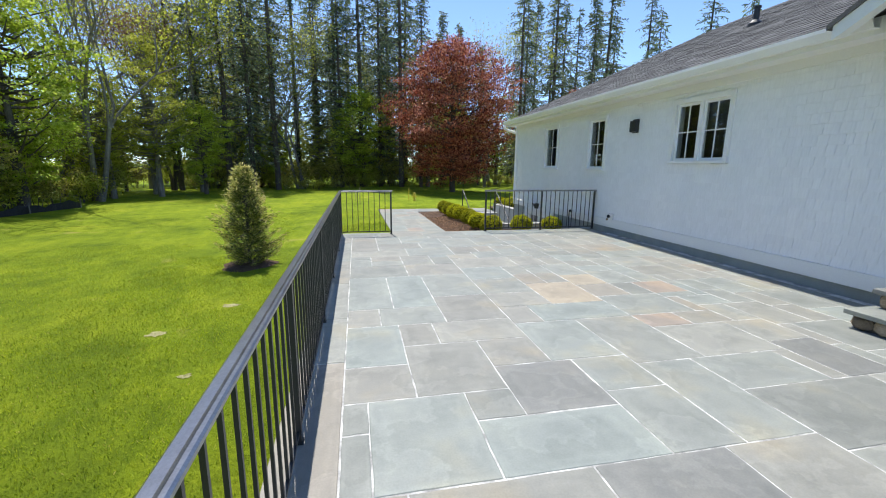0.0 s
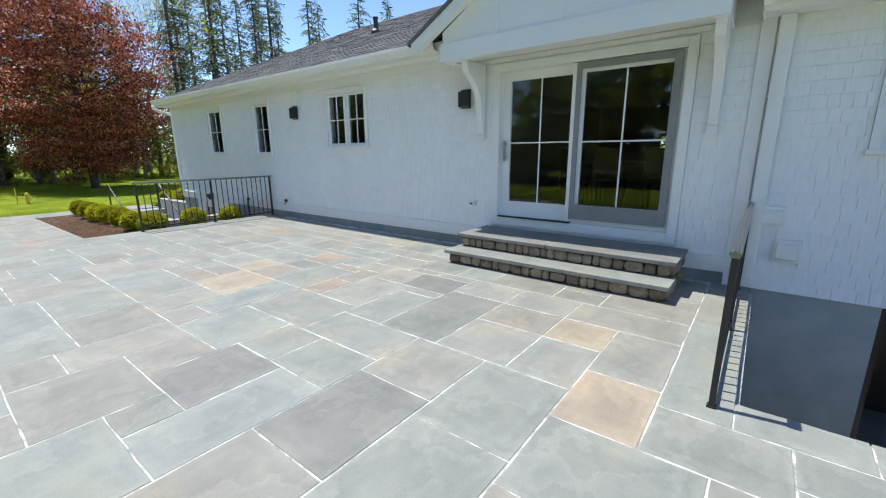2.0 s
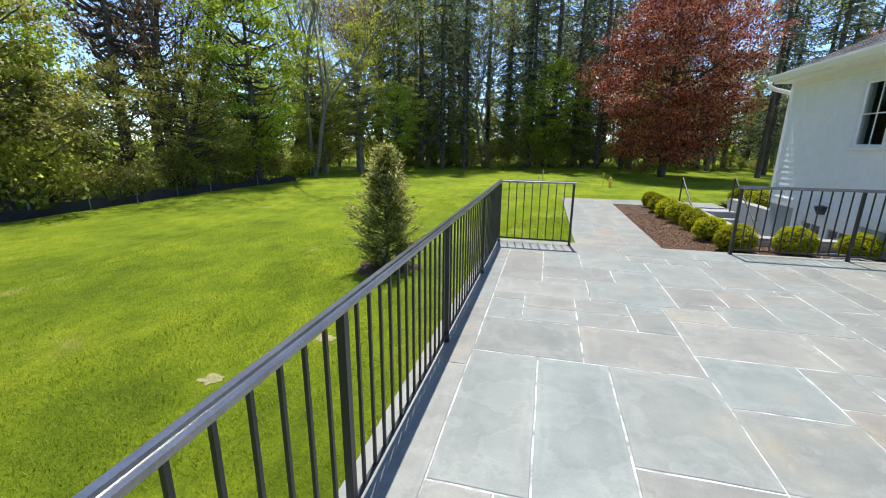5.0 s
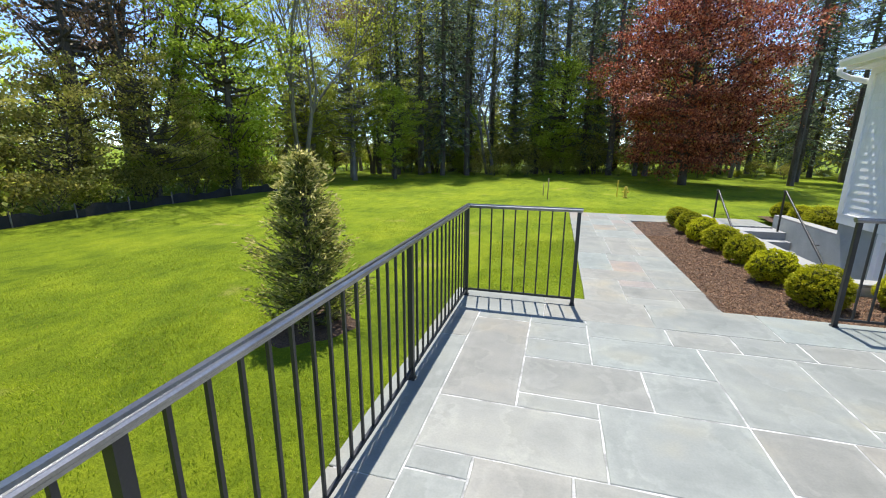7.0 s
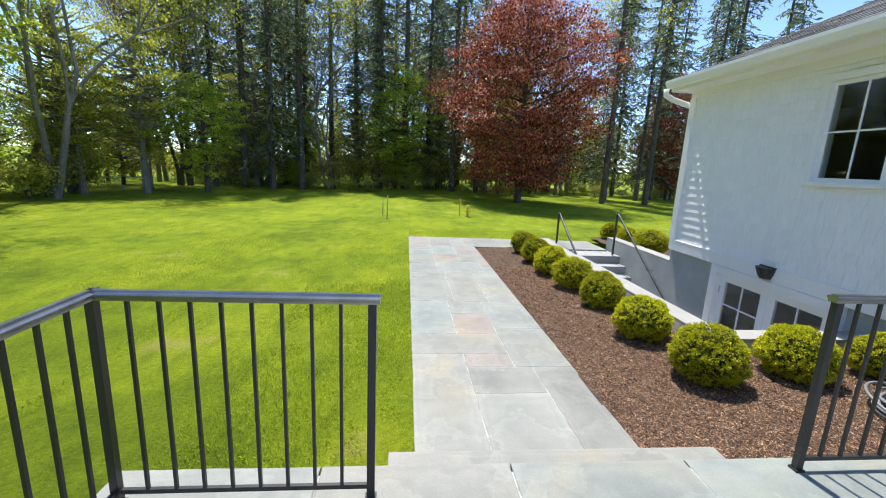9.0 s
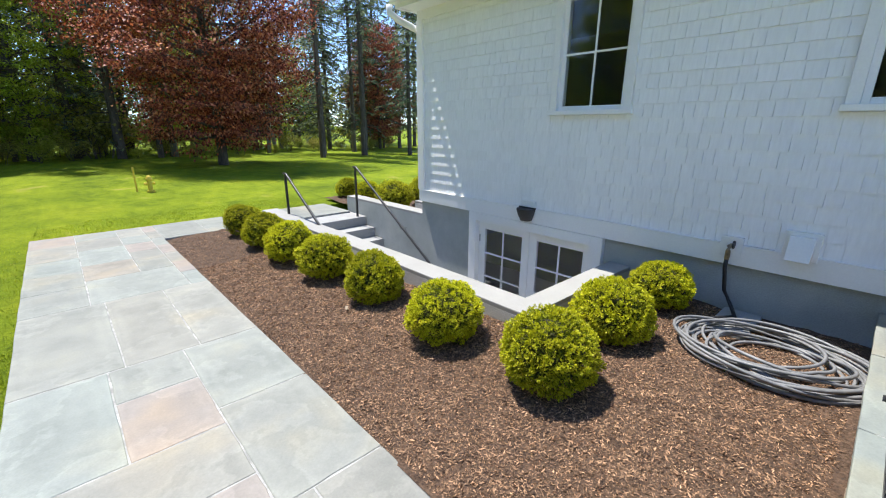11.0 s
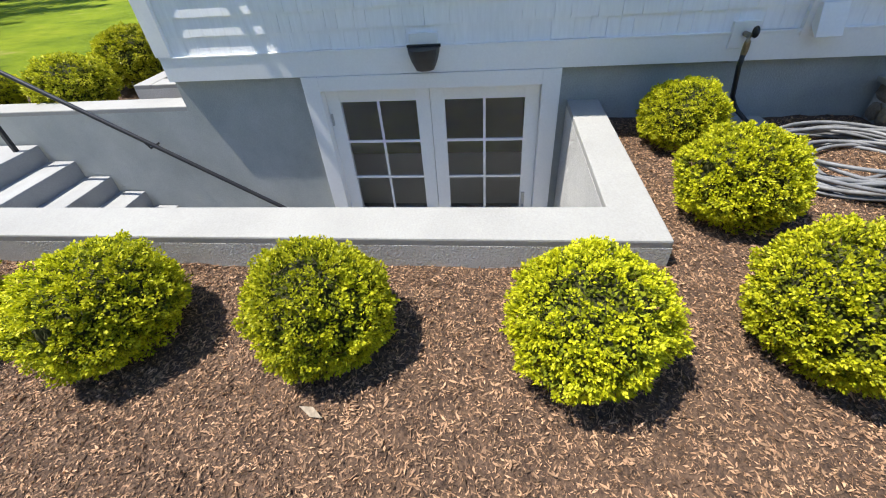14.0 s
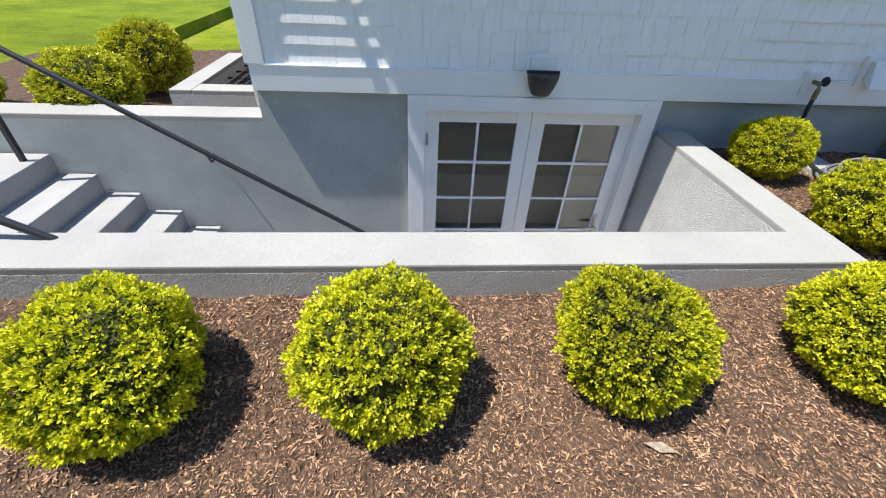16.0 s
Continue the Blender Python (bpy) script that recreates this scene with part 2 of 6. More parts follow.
M["cedar"] = foliage("cedar", [(0.0, (0.09, 0.12, 0.03)), (0.5, (0.25, 0.28, 0.065)), (1.0, (0.50, 0.47, 0.14))], 0.5)
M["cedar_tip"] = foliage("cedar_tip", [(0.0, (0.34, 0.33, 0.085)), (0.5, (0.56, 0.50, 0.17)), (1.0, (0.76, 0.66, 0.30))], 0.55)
M["leaf_green"] = foliage("leaf_green", [(0.0, (0.24, 0.33, 0.03)), (0.5, (0.46, 0.57, 0.05)), (1.0, (0.68, 0.76, 0.13))], 0.62)
M["leaf_spring"] = foliage("leaf_spring", [(0.0, (0.27, 0.32, 0.035)), (0.5, (0.46, 0.50, 0.07)), (1.0, (0.64, 0.62, 0.14))], 0.66)
M["leaf_olive"] = foliage("leaf_olive", [(0.0, (0.20, 0.21, 0.045)), (0.5, (0.37, 0.36, 0.075)), (1.0, (0.52, 0.46, 0.12))], 0.55)
M["leaf_bud"] = foliage("leaf_bud", [(0.0, (0.20, 0.12, 0.075)), (0.5, (0.33, 0.19, 0.12)), (1.0, (0.42, 0.29, 0.16))], 0.35)
M["leaf_red"] = foliage("leaf_red", [(0.0, (0.08, 0.02, 0.018)), (0.4, (0.27, 0.062, 0.040)), (0.8, (0.68, 0.20, 0.095)), (1.0, (0.88, 0.38, 0.19))], 0.2)
M["needle"] = foliage("needle", [(0.0, (0.08, 0.115, 0.065)), (0.6, (0.20, 0.25, 0.14)), (1.0, (0.38, 0.43, 0.25))], 0.5)
M["grass_blade"] = foliage("grass_blade", [(0.0, (0.17, 0.25, 0.011)), (0.5, (0.32, 0.41, 0.017)), (0.9, (0.46, 0.52, 0.03)), (1.0, (0.58, 0.53, 0.14))], 0.5, 0.5)
M["chip"] = surface("chip", [(0.3, (0.265, 0.152, 0.084)), (0.7, (0.44, 0.27, 0.157))], 9, 60, 0.3, 0.9, 0.3, vary="island", vary_amount=0.8)


def lawn_mat():
    m, nodes, links, bsdf = node_mat("lawn")
    r = ramp(nodes, [(0.28, (0.115, 0.175, 0.007)), (0.5, (0.22, 0.295, 0.011)), (0.7, (0.315, 0.37, 0.018))])
    links.new(noise_node(nodes, links, 0.55, 6, 0.65), r.inputs[0])
    f = ramp(nodes, [(0.3, (0.62, 0.66, 0.6)), (0.7, (1.22, 1.2, 1.1))])
    links.new(noise_node(nodes, links, 26, 6, 0.75), f.inputs[0])
    col = blend(nodes, links, r.outputs[0], f.outputs[0], 1.0, "MULTIPLY")
    mott = ramp(nodes, [(0.34, (0.66, 0.72, 0.62)), (0.5, (0.95, 0.96, 0.92)), (0.66, (1.14, 1.10, 1.05))])
    links.new(noise_node(nodes, links, 3.4, 7, 0.7, (1.0, 0.45, 1.0)), mott.inputs[0])
    col = blend(nodes, links, col, mott.outputs[0], 1.0, "MULTIPLY")
    dry = ramp(nodes, [(0.66, (0, 0, 0)), (0.78, (1, 1, 1))])
    links.new(noise_node(nodes, links, 1.1, 4, 0.5), dry.inputs[0])
    col = blend(nodes, links, col, (0.33, 0.31, 0.08), dry.outputs[0])
    links.new(col, bsdf.inputs["Base Color"])
    bsdf.inputs["Roughness"].default_value = 0.9
    bsdf.inputs["Specular IOR Level"].default_value = 0.16
    b = nodes.new("ShaderNodeBump")
    b.inputs["Strength"].default_value, b.inputs["Distance"].default_value = 0.9, 0.05
    links.new(noise_node(nodes, links, 45, 5, 0.8), b.inputs["Height"])
    links.new(b.outputs[0], bsdf.inputs["Normal"])
    return m


M["lawn"] = lawn_mat()
gm, gn, gl, gb = node_mat("glass")
gb.inputs["Transmission Weight"].default_value, gb.inputs["Roughness"].default_value, gb.inputs["IOR"].default_value = 1.0, 0.0, 1.5
gb.inputs["Base Color"].default_value = (0.80, 0.84, 0.82, 1)
M["glass"] = gm
dm, dn, dl_, db = node_mat("coated_glass")
db.inputs["Transmission Weight"].default_value, db.inputs["Roughness"].default_value, db.inputs["IOR"].default_value = 1.0, 0.0, 1.95
db.inputs["Base Color"].default_value = (0.95, 0.96, 0.95, 1)
M["coated_glass"] = dm
lm, ln, ll, lb = node_mat("lamp_glow")
lb.inputs["Emission Color"].default_value, lb.inputs["Emission Strength"].default_value = (1, 0.93, 0.8, 1), 4.0
M["lamp_glow"] = lm

# ---- mesh helpers ----


def mesh_of(name, verts, faces, material):
    me = bpy.data.meshes.new(name)
    me.from_pydata([tuple(v) for v in verts], [], faces)
    me.update()
    if material:
        me.materials.append(M[material])
    return me


def box_into(V, F, x0, y0, z0, x1, y1, z1):
    b = len(V)
    V += [(x0, y0, z0), (x1, y0, z0), (x1, y1, z0), (x0, y1, z0), (x0, y0, z1), (x1, y0, z1), (x1, y1, z1), (x0, y1, z1)]
    F += [(b + i, b + j, b + k, b + l) for i, j, k, l in ((0, 3, 2, 1), (4, 5, 6, 7), (0, 1, 5, 4), (1, 2, 6, 5), (2, 3, 7, 6), (3, 0, 4, 7))]


def boxes(name, material, *dims, bevel=0.0, parent=None):
    """One mesh of boxes given by opposite corners, with its edges broken."""
    V, F = [], []
    for d in dims:
        box_into(V, F, *d)
    me = mesh_of(name, V, F, material)
    if bevel:
        bm = bmesh.new()
        bm.from_mesh(me)
        bmesh.ops.bevel(bm, geom=bm.edges[:], offset=bevel, segments=2, affect="EDGES", profile=0.6)
        bm.to_mesh(me)
        bm.free()
    ob = new(name, me)
    if parent:
        ob.parent = parent
    return ob


def tube_into(V, F, pts, radii, sides=6, cap=True):
    pts = [Vector(p) for p in pts]
    base = len(V)
    for i, p in enumerate(pts):
        d = (pts[min(i + 1, len(pts) - 1)] - pts[max(i - 1, 0)]).normalized()
        a = d.cross(Vector((0.21, 0.34, 0.92)) if abs(d.z) < 0.9 else Vector((1, 0.1, 0))).normalized()
        b = d.cross(a)
        for k in range(sides):
            w = 2 * math.pi * k / sides
            V.append(tuple(p + (a * math.cos(w) + b * math.sin(w)) * radii[i]))
    for i in range(len(pts) - 1):
        for k in range(sides):
            n = (k + 1) % sides
            F.append((base + i * sides + k, base + i * sides + n, base + (i + 1) * sides + n, base + (i + 1) * sides + k))
    if cap:
        F.append(tuple(base + k for k in range(sides))[::-1])
        F.append(tuple(base + (len(pts) - 1) * sides + k for k in range(sides)))


def tube(name, material, pts, radius, sides=8, parent=None):
    V, F = [], []
    rr = radius if isinstance(radius, (list, tuple)) else [radius] * len(pts)
    tube_into(V, F, pts, rr, sides)
    me = mesh_of(name, V, F, material)
    me.polygons.foreach_set("use_smooth", [True] * len(me.polygons))
    ob = new(name, me)
    if parent:
        ob.parent = parent
    return ob


def lathe(name, material, profile, sides=20, parent=None, at=(0, 0, 0), axis="z"):
    V, F = [], []
    for r, h in profile:
        for k in range(sides):
            w = 2 * math.pi * k / sides
            c, s = r * math.cos(w), r * math.sin(w)
            V.append({"z": (c, s, h), "x": (h, c, s), "y": (c, h, s)}[axis])
    for i in range(len(profile) - 1):
        for k in range(sides):
            n = (k + 1) % sides
            F.append((i * sides + k, i * sides + n, (i + 1) * sides + n, (i + 1) * sides + k))
    F += [tuple(range(sides))[::-1], tuple((len(profile) - 1) * sides + k for k in range(sides))]
    me = mesh_of(name, V, F, material)
    bm = bmesh.new()
    bm.from_mesh(me)
    bmesh.ops.recalc_face_normals(bm, faces=bm.faces[:])
    bm.to_mesh(me)
    bm.free()
    ob = new(name, me)
    ob.location = at
    if parent:
        ob.parent = parent
    return ob


def prism(name, material, outline, axis, lo, hi, parent=None, bevel=0.0):
    """A flat outline pushed along an axis: 'x' takes (y, z) pairs, 'y' takes (x, z), 'z' takes (x, y)."""
    put = {"x": lambda a, b, h: (h, a, b), "y": lambda a, b, h: (a, h, b), "z": lambda a, b, h: (a, b, h)}[axis]
    n = len(outline)
    V = [put(a, b, lo) for a, b in outline] + [put(a, b, hi) for a, b in outline]
    F = [tuple(range(n))[::-1], tuple(range(n, 2 * n))] + [(i, (i + 1) % n, n + (i + 1) % n, n + i) for i in range(n)]
    me = mesh_of(name, V, F, material)
    bm = bmesh.new()
    bm.from_mesh(me)
    bmesh.ops.recalc_face_normals(bm, faces=bm.faces[:])
    if bevel:
        bmesh.ops.bevel(bm, geom=bm.edges[:], offset=bevel, segments=2, affect="EDGES", profile=0.6)
    bm.to_mesh(me)
    bm.free()
    ob = new(name, me)
    if parent:
        ob.parent = parent
    return ob


def holder(name, at=(0, 0, 0)):
    ob = new(name)
    ob.location = at
    ob.empty_display_size = 0.1
    return ob


def leaves(name, material, base, way, length, width, face=None):
    """Many small leaves in one mesh: a folded diamond for each base point and direction."""
    base, way = np.asarray(base, float), np.asarray(way, float)
    n = len(base)
    way = way / np.maximum(np.linalg.norm(way, axis=1, keepdims=True), 1e-6)
    ref = RNG.normal(size=(n, 3))
    if face is not None:
        ref = np.asarray(face, float) + ref * 0.35
    side = np.cross(way, ref)
    side /= np.maximum(np.linalg.norm(side, axis=1, keepdims=True), 1e-6)
    up = np.cross(side, way)
    length = np.broadcast_to(np.asarray(length, float), (n,))[:, None]
    width = np.broadcast_to(np.asarray(width, float), (n,))[:, None]
    mid = base + way * length * 0.5
    P = np.stack([base, mid + side * width * 0.5 + up * width * 0.12, base + way * length, mid - side * width * 0.5 + up * width * 0.12], axis=1).reshape(-1, 3)
    me = bpy.data.meshes.new(name)
    me.vertices.add(4 * n)
    me.vertices.foreach_set("co", P.ravel())
    me.loops.add(4 * n)
    me.loops.foreach_set("vertex_index", np.arange(4 * n, dtype=np.int32))
    me.polygons.add(n)
    me.polygons.foreach_set("loop_start", np.arange(0, 4 * n, 4, dtype=np.int32))
    me.update(calc_edges=True)
    me.materials.append(M[material])
    return me


def unit_dirs(n):
    d = RNG.normal(size=(n, 3))
    return d / np.linalg.norm(d, axis=1, keepdims=True)

# ---- ground ----
WALL_X, END_Y = 6.1, 14.79


def smooth(a, b, v):
    u = min(1.0, max(0.0, (v - a) / (b - a)))
    return u * u * (3 - 2 * u)


def ground_z(x, y):
    z = -0.56 + 0.19 * smooth(-1.2, 1.3, x) * smooth(8.5, 10.5, y)
    z -= 0.006 * min(8.0, max(0.0, y - 10.2)) * smooth(0, 1.4, x)
    if x > 1.54 and 9.0 < y < 18.0:
        z = -0.62
    z += 0.02 * math.sin(x * 0.7) * math.cos(y * 0.5)
    return z


def make_ground():
    xs = sorted(set([-900, -400, -200, -120, -80, -60, -45] + [-36 + 1.5 * i for i in range(24)] + [0.2, 1.535, 1.545, 2.0, 2.9, 3.52, 4.44, 6.35, 7.5, 9, 11, 13, 15, 18, 22, 27, 33, 40, 60, 90, 140, 250, 500, 900]))
    ys = sorted(set([-900, -400, -150, -60, -30, -15, -8, 0.47] + [1 + 1.5 * i for i in range(6)] + [9.6, 9.65, 10.3, 11.49, 12.5, 13.5, 14.5, 15.5, 16.5, 17.1, 17.99, 18.01, 19] + [20 + 2 * i for i in range(14)] + [50, 60, 80, 120, 200, 400, 900]))
    V = [(x, y, ground_z(x, y)) for y in ys for x in xs]
    F = []
    for j in range(len(ys) - 1):
        for i in range(len(xs) - 1):
            cx, cy = (xs[i] + xs[i + 1]) / 2, (ys[j] + ys[j + 1]) / 2
            if (4.44 < cx < 6.35 and 11.49 < cy < 17.1) or (3.52 < cx < 7.5 and -8 < cy < 0.47):
                continue
            F.append((j * len(xs) + i, j * len(xs) + i + 1, (j + 1) * len(xs) + i + 1, (j + 1) * len(xs) + i))
    return tagged(new("ground", mesh_of("ground", V, F, "lawn")), "mown bright green lawn with a few dry patches", "lawn", kind="structure")


ground = make_ground()

# ---- terrace body ----
EDGE_Y, RAIL_X = 9.71, 0.31
terrace = boxes("terrace", "mortar",
                (0.21, 0.47, -0.62, WALL_X, EDGE_Y - 0.06, -0.003),
                (0.21, -7.0, -0.62, 3.52, 0.47, -0.003))
tagged(terrace, "raised terrace paved in random bluestone slabs with pale joints", "terrace", kind="structure")
path_base = boxes("pavement", "path_joint", (1.54, 10.0, -0.6, 2.99, 18.0, -0.3385), (2.99, 16.9, -0.6, 6.1, 18.0, -0.3385))
# the walk falls gently away from the terrace
PATH_FALL = Matrix.Translation((0, 10.2, -0.33)) @ Matrix.Rotation(-math.atan(0.003), 4, "X") @ Matrix.Rotation(radians(0.35), 4, "Z") @ Matrix.Translation((0, -10.2, 0.33))
path_base.matrix_world = PATH_FALL
tagged(path_base, "bluestone garden walk between the lawn and a mulch bed", "walkway", kind="structure")

# ---- house walls ----
openings = {
    "window_1": (11.72, 12.45, 1.41, 2.50), "window_2": (9.47, 10.10, 1.40, 2.49), "window_3": (6.30, 7.36, 1.55, 2.49),
    "slider": (1.30, 3.53, 0.50, 2.47), "window_4": (-1.07, -0.27, 1.42, 2.30), "basement_door": (11.89, 13.57, -2.04, 0.02),
    "basement_bay": (-5.4, -0.53, -2.3, 0.0),
}


def wall_cells(y0, y1, z0, z1, x0, x1, holes):
    ys = sorted({y0, y1} | {v for h in holes for v in h[:2] if y0 < v < y1})
    zs = sorted({z0, z1} | {v for h in holes for v in h[2:] if z0 < v < z1})
    out = []
    for a, b in zip(ys, ys[1:]):
        for c, d in zip(zs, zs[1:]):
            my, mz = (a + b) / 2, (c + d) / 2
            if not any(h[0] < my < h[1] and h[2] < mz < h[3] for h in holes):
                out.append((x0, a, c, x1, b, d))
    return out


def cut(key):
    a, b, c, d = openings[key]
    return (a, b, c, d) if key == "basement_bay" else (a - 0.02, b + 0.02, c - 0.02, d + 0.02)


holes = [cut(k) for k in openings]
upper = boxes("wall_west", "white_shingle", *wall_cells(-7, 0.65, 0.0, 2.9, WALL_X + 0.012, WALL_X + 0.18, holes), *wall_cells(0.65, END_Y, 0.14, 2.9, WALL_X + 0.012, WALL_X + 0.18, holes))
tagged(upper, "house wall clad in white painted wood shingles", "wall", kind="structure")
lower = boxes("foundation", "stucco_grey", *wall_cells(-7, 0.65, -2.4, 0.0, WALL_X + 0.035, WALL_X + 0.18, [openings["basement_bay"]]), *wall_cells(0.65, END_Y, -2.4, 0.14, WALL_X + 0.035, WALL_X + 0.18, [cut("basement_door")]))
tagged(lower, "grey stuccoed foundation wall", "foundation", kind="structure")
shell = boxes("wall_far", "dim_room_wall", (6.28, END_Y - 0.18, -2.4, 14.0, END_Y, 2.9), (6.28, -7, -2.4, 14.0, -6.85, 2.9),
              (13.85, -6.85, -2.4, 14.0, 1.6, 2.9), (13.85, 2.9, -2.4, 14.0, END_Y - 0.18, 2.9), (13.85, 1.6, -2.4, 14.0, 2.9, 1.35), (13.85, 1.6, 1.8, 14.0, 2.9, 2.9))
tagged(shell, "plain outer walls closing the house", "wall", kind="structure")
boxes("floor", "room_floor", (6.28, -6.85, 0.30, 13.85, END_Y - 0.18, 0.48)).parent = None
tagged(bpy.data.objects["floor"], "dark wooden floor inside the house", "floor", kind="structure")
tagged(boxes("basement_floor", "concrete", (6.28, -6.85, -2.4, 13.85, END_Y - 0.18, -2.17)), "basement floor slab", "floor", kind="structure")
tagged(boxes("ceiling", "dim_room_wall", (6.28, -6.85, 2.62, 13.85, END_Y - 0.18, 2.75)), "plain ceiling, darkened in colour for a dim room", "ceiling", kind="structure")
tagged(boxes("room_partition", "dim_room_wall", (6.28, 4.6, 0.48, 13.85, 4.72, 2.62), (6.28, 0.2, 0.48, 13.85, 0.32, 2.62), (8.6, 4.72, 0.48, 8.72, 14.8, 2.62)), "plain inner walls of the house, darkened in colour for dim rooms", "wall", kind="structure")
# pale walls added close behind the basement door to brighten its panes
tagged(boxes("basement_partition", "plaster", (7.9, 9.0, -2.17, 8.02, 14.6, 0.30), (6.28, 10.9, -2.17, 7.9, 11.02, 0.30)), "pale basement walls added behind the door glass to bounce light", "wall", kind="structure")

# trim boards
tagged(boxes("trim", "white_paint", (WALL_X - 0.022, 0.71, 0.13, WALL_X + 0.012, END_Y + 0.0, 0.295), (WALL_X - 0.026, 0.71, 0.295, WALL_X + 0.012, END_Y, 0.31), bevel=0.003),
       "flat white water-table board above the foundation", "trim", kind="structure")
tagged(boxes("corner_board", "white_paint", (WALL_X - 0.027, END_Y - 0.11, 0.31, WALL_X + 0.012, END_Y + 0.02, 2.65), bevel=0.003), "white corner board at the end of the house", "trim", kind="structure")
tagged(boxes("corner_board", "white_paint", (WALL_X - 0.03, 0.59, 0.0, WALL_X + 0.012, 0.71, 2.68), bevel=0.003), "white corner board", "trim", kind="structure")
tagged(boxes("frieze_board", "white_paint", (WALL_X - 0.028, 4.3, 2.65, WALL_X + 0.012, END_Y, 2.80), bevel=0.003), "white frieze board under the eave", "trim", kind="structure")

# ---- roof ----
SLOPE = 0.5
EAVE_X, EAVE_Z, EAVE_END = 5.74, 2.915, 14.83


def roof_z(x):
    return EAVE_Z + SLOPE * (x - EAVE_X)


def make_roof():
    R = 10.0                     # ridge line
    top = roof_z(R)
    back = 2 * R - EAVE_X
    run = R - EAVE_X
    V = [(EAVE_X, EAVE_END, EAVE_Z), (EAVE_X, -7.4, EAVE_Z), (back, -7.4, EAVE_Z), (back, EAVE_END, EAVE_Z), (R, EAVE_END - run, top), (R, -7.4, top)]
    F = [(0, 1, 5, 4), (2, 3, 4, 5), (3, 0, 4), (1, 2, 5)]
    ob = new("roof", mesh_of("roof", V, F, "roof_shingle"))
    tagged(ob, "hipped roof of dark grey asphalt shingles", "roof", kind="structure")
    # shingle tabs on the near slope
    V, F = [], []
    up = Vector((1, 0, SLOPE)).normalized()
    nrm = Vector((-SLOPE, 0, 1)).normalized()
    d = 0.0
    while d < 4.5:
        a = Vector((EAVE_X, 0, EAVE_Z)) + up * d
        y = -7.3 + random.random() * 0.3
        end = EAVE_END - (a.x - EAVE_X)
        while y < end - 0.05:
            w = random.choice((0.16, 0.22, 0.28, 0.33))
            y2 = min(y + w, end)
            t1 = 0.010 + random.random() * 0.006
            p = [a + up * -0.012, a + up * 0.145]
            b = len(V)
            for q, th in ((p[0], t1), (p[1], 0.006)):
                for yy in (y + 0.003, y2 - 0.003):
                    for h in (0.0, th):
                        V.append(tuple(Vector((q.x, yy, q.z)) + nrm * h))
            F += [(b + 1, b + 3, b + 7, b + 5), (b, b + 2, b + 3, b + 1), (b, b + 1, b + 5, b + 4), (b + 2, b + 6, b + 7, b + 3)]
            y = y2
        d += 0.138
    tabs = new("roof_tabs", mesh_of("roof_tabs", V, F, "roof_shingle"))
    tabs.parent = ob
    tagged(tabs, kind="stuff")
    return ob


roof = make_roof()
tagged(boxes("soffit", "white_paint", (EAVE_X + 0.02, 4.2, 2.765, WALL_X, EAVE_END - 0.02, 2.785), (WALL_X, END_Y, 2.765, 13.9, EAVE_END - 0.02, 2.785), (EAVE_X + 0.02, -7.2, 2.62, WALL_X, 0.70, 2.64)), "white soffit boards under the eaves", "soffit", kind="structure")
tagged(boxes("fascia", "white_paint", (EAVE_X - 0.005, 4.2, 2.745, EAVE_X + 0.02, EAVE_END, 2.91), (EAVE_X + 0.02, EAVE_END - 0.02, 2.745, 13.9, EAVE_END, 2.91), (EAVE_X - 0.005, -7.2, 2.60, EAVE_X + 0.02, 0.70, 2.91), (EAVE_X + 0.02, 0.68, 2.60, WALL_X, 0.70, 2.91)), "white fascia board", "fascia", kind="structure")


def gutter(name, y0, y1, z):
    prof = [(EAVE_X - 0.006, z), (EAVE_X - 0.085, z), (EAVE_X - 0.10, z + 0.03), (EAVE_X - 0.125, z + 0.075), (EAVE_X - 0.125, z + 0.115), (EAVE_X - 0.11, z + 0.115),
            (EAVE_X - 0.11, z + 0.08), (EAVE_X - 0.085, z + 0.035), (EAVE_X - 0.078, z + 0.01), (EAVE_X - 0.016, z + 0.01), (EAVE_X - 0.016, z + 0.11), (EAVE_X - 0.006, z + 0.11)]
    ob = prism(name, "gutter", prof, "y", y0, y1)
    return tagged(ob, "white metal roof gutter along the eave", "gutter")


gutter("roof_gutter", 4.35, EAVE_END + 0.01, 2.795)
gutter("roof_gutter", -7.2, 0.70, 2.65)
tube_pts = [(EAVE_X - 0.05, 14.90, 2.80), (EAVE_X - 0.05, 14.90, 2.71), (EAVE_X + 0.08, 14.89, 2.64), (WALL_X + 0.05, 14.87, 2.55), (WALL_X + 0.20, 14.84, 2.42), (WALL_X + 0.22, 14.84, -0.05)]
ds = tube("downspout", "gutter", tube_pts, [0.045, 0.045, 0.045, 0.045, 0.04, 0.035], 8)
tagged(ds, "white metal downspout with an elbow under the eave", "downspout")
ds2 = boxes("downspout", "gutter", (WALL_X - 0.10, 0.455, 0.10, WALL_X - 0.025, 0.57, 2.62), bevel=0.012)
for zz in (0.7, 1.9):
    boxes("strap", "gutter", (WALL_X - 0.108, 0.445, zz, WALL_X - 0.02, 0.58, zz + 0.03), parent=ds2)
tagged(ds2, "white rectangular downspout beside the corner board", "downspout")
vent_pipe = lathe("vent_pipe", "black_metal", [(0.05, -0.1), (0.05, 0.28), (0.065, 0.285), (0.065, 0.32), (0.05, 0.325)], 14, at=(8.1, 8.0, roof_z(8.1)))
tagged(vent_pipe, "black plumbing vent pipe on the roof", "vent pipe")
lathe("flashing", "black_metal", [(0.13, -0.08), (0.12, 0.02), (0.06, 0.08)], 14, parent=vent_pipe)

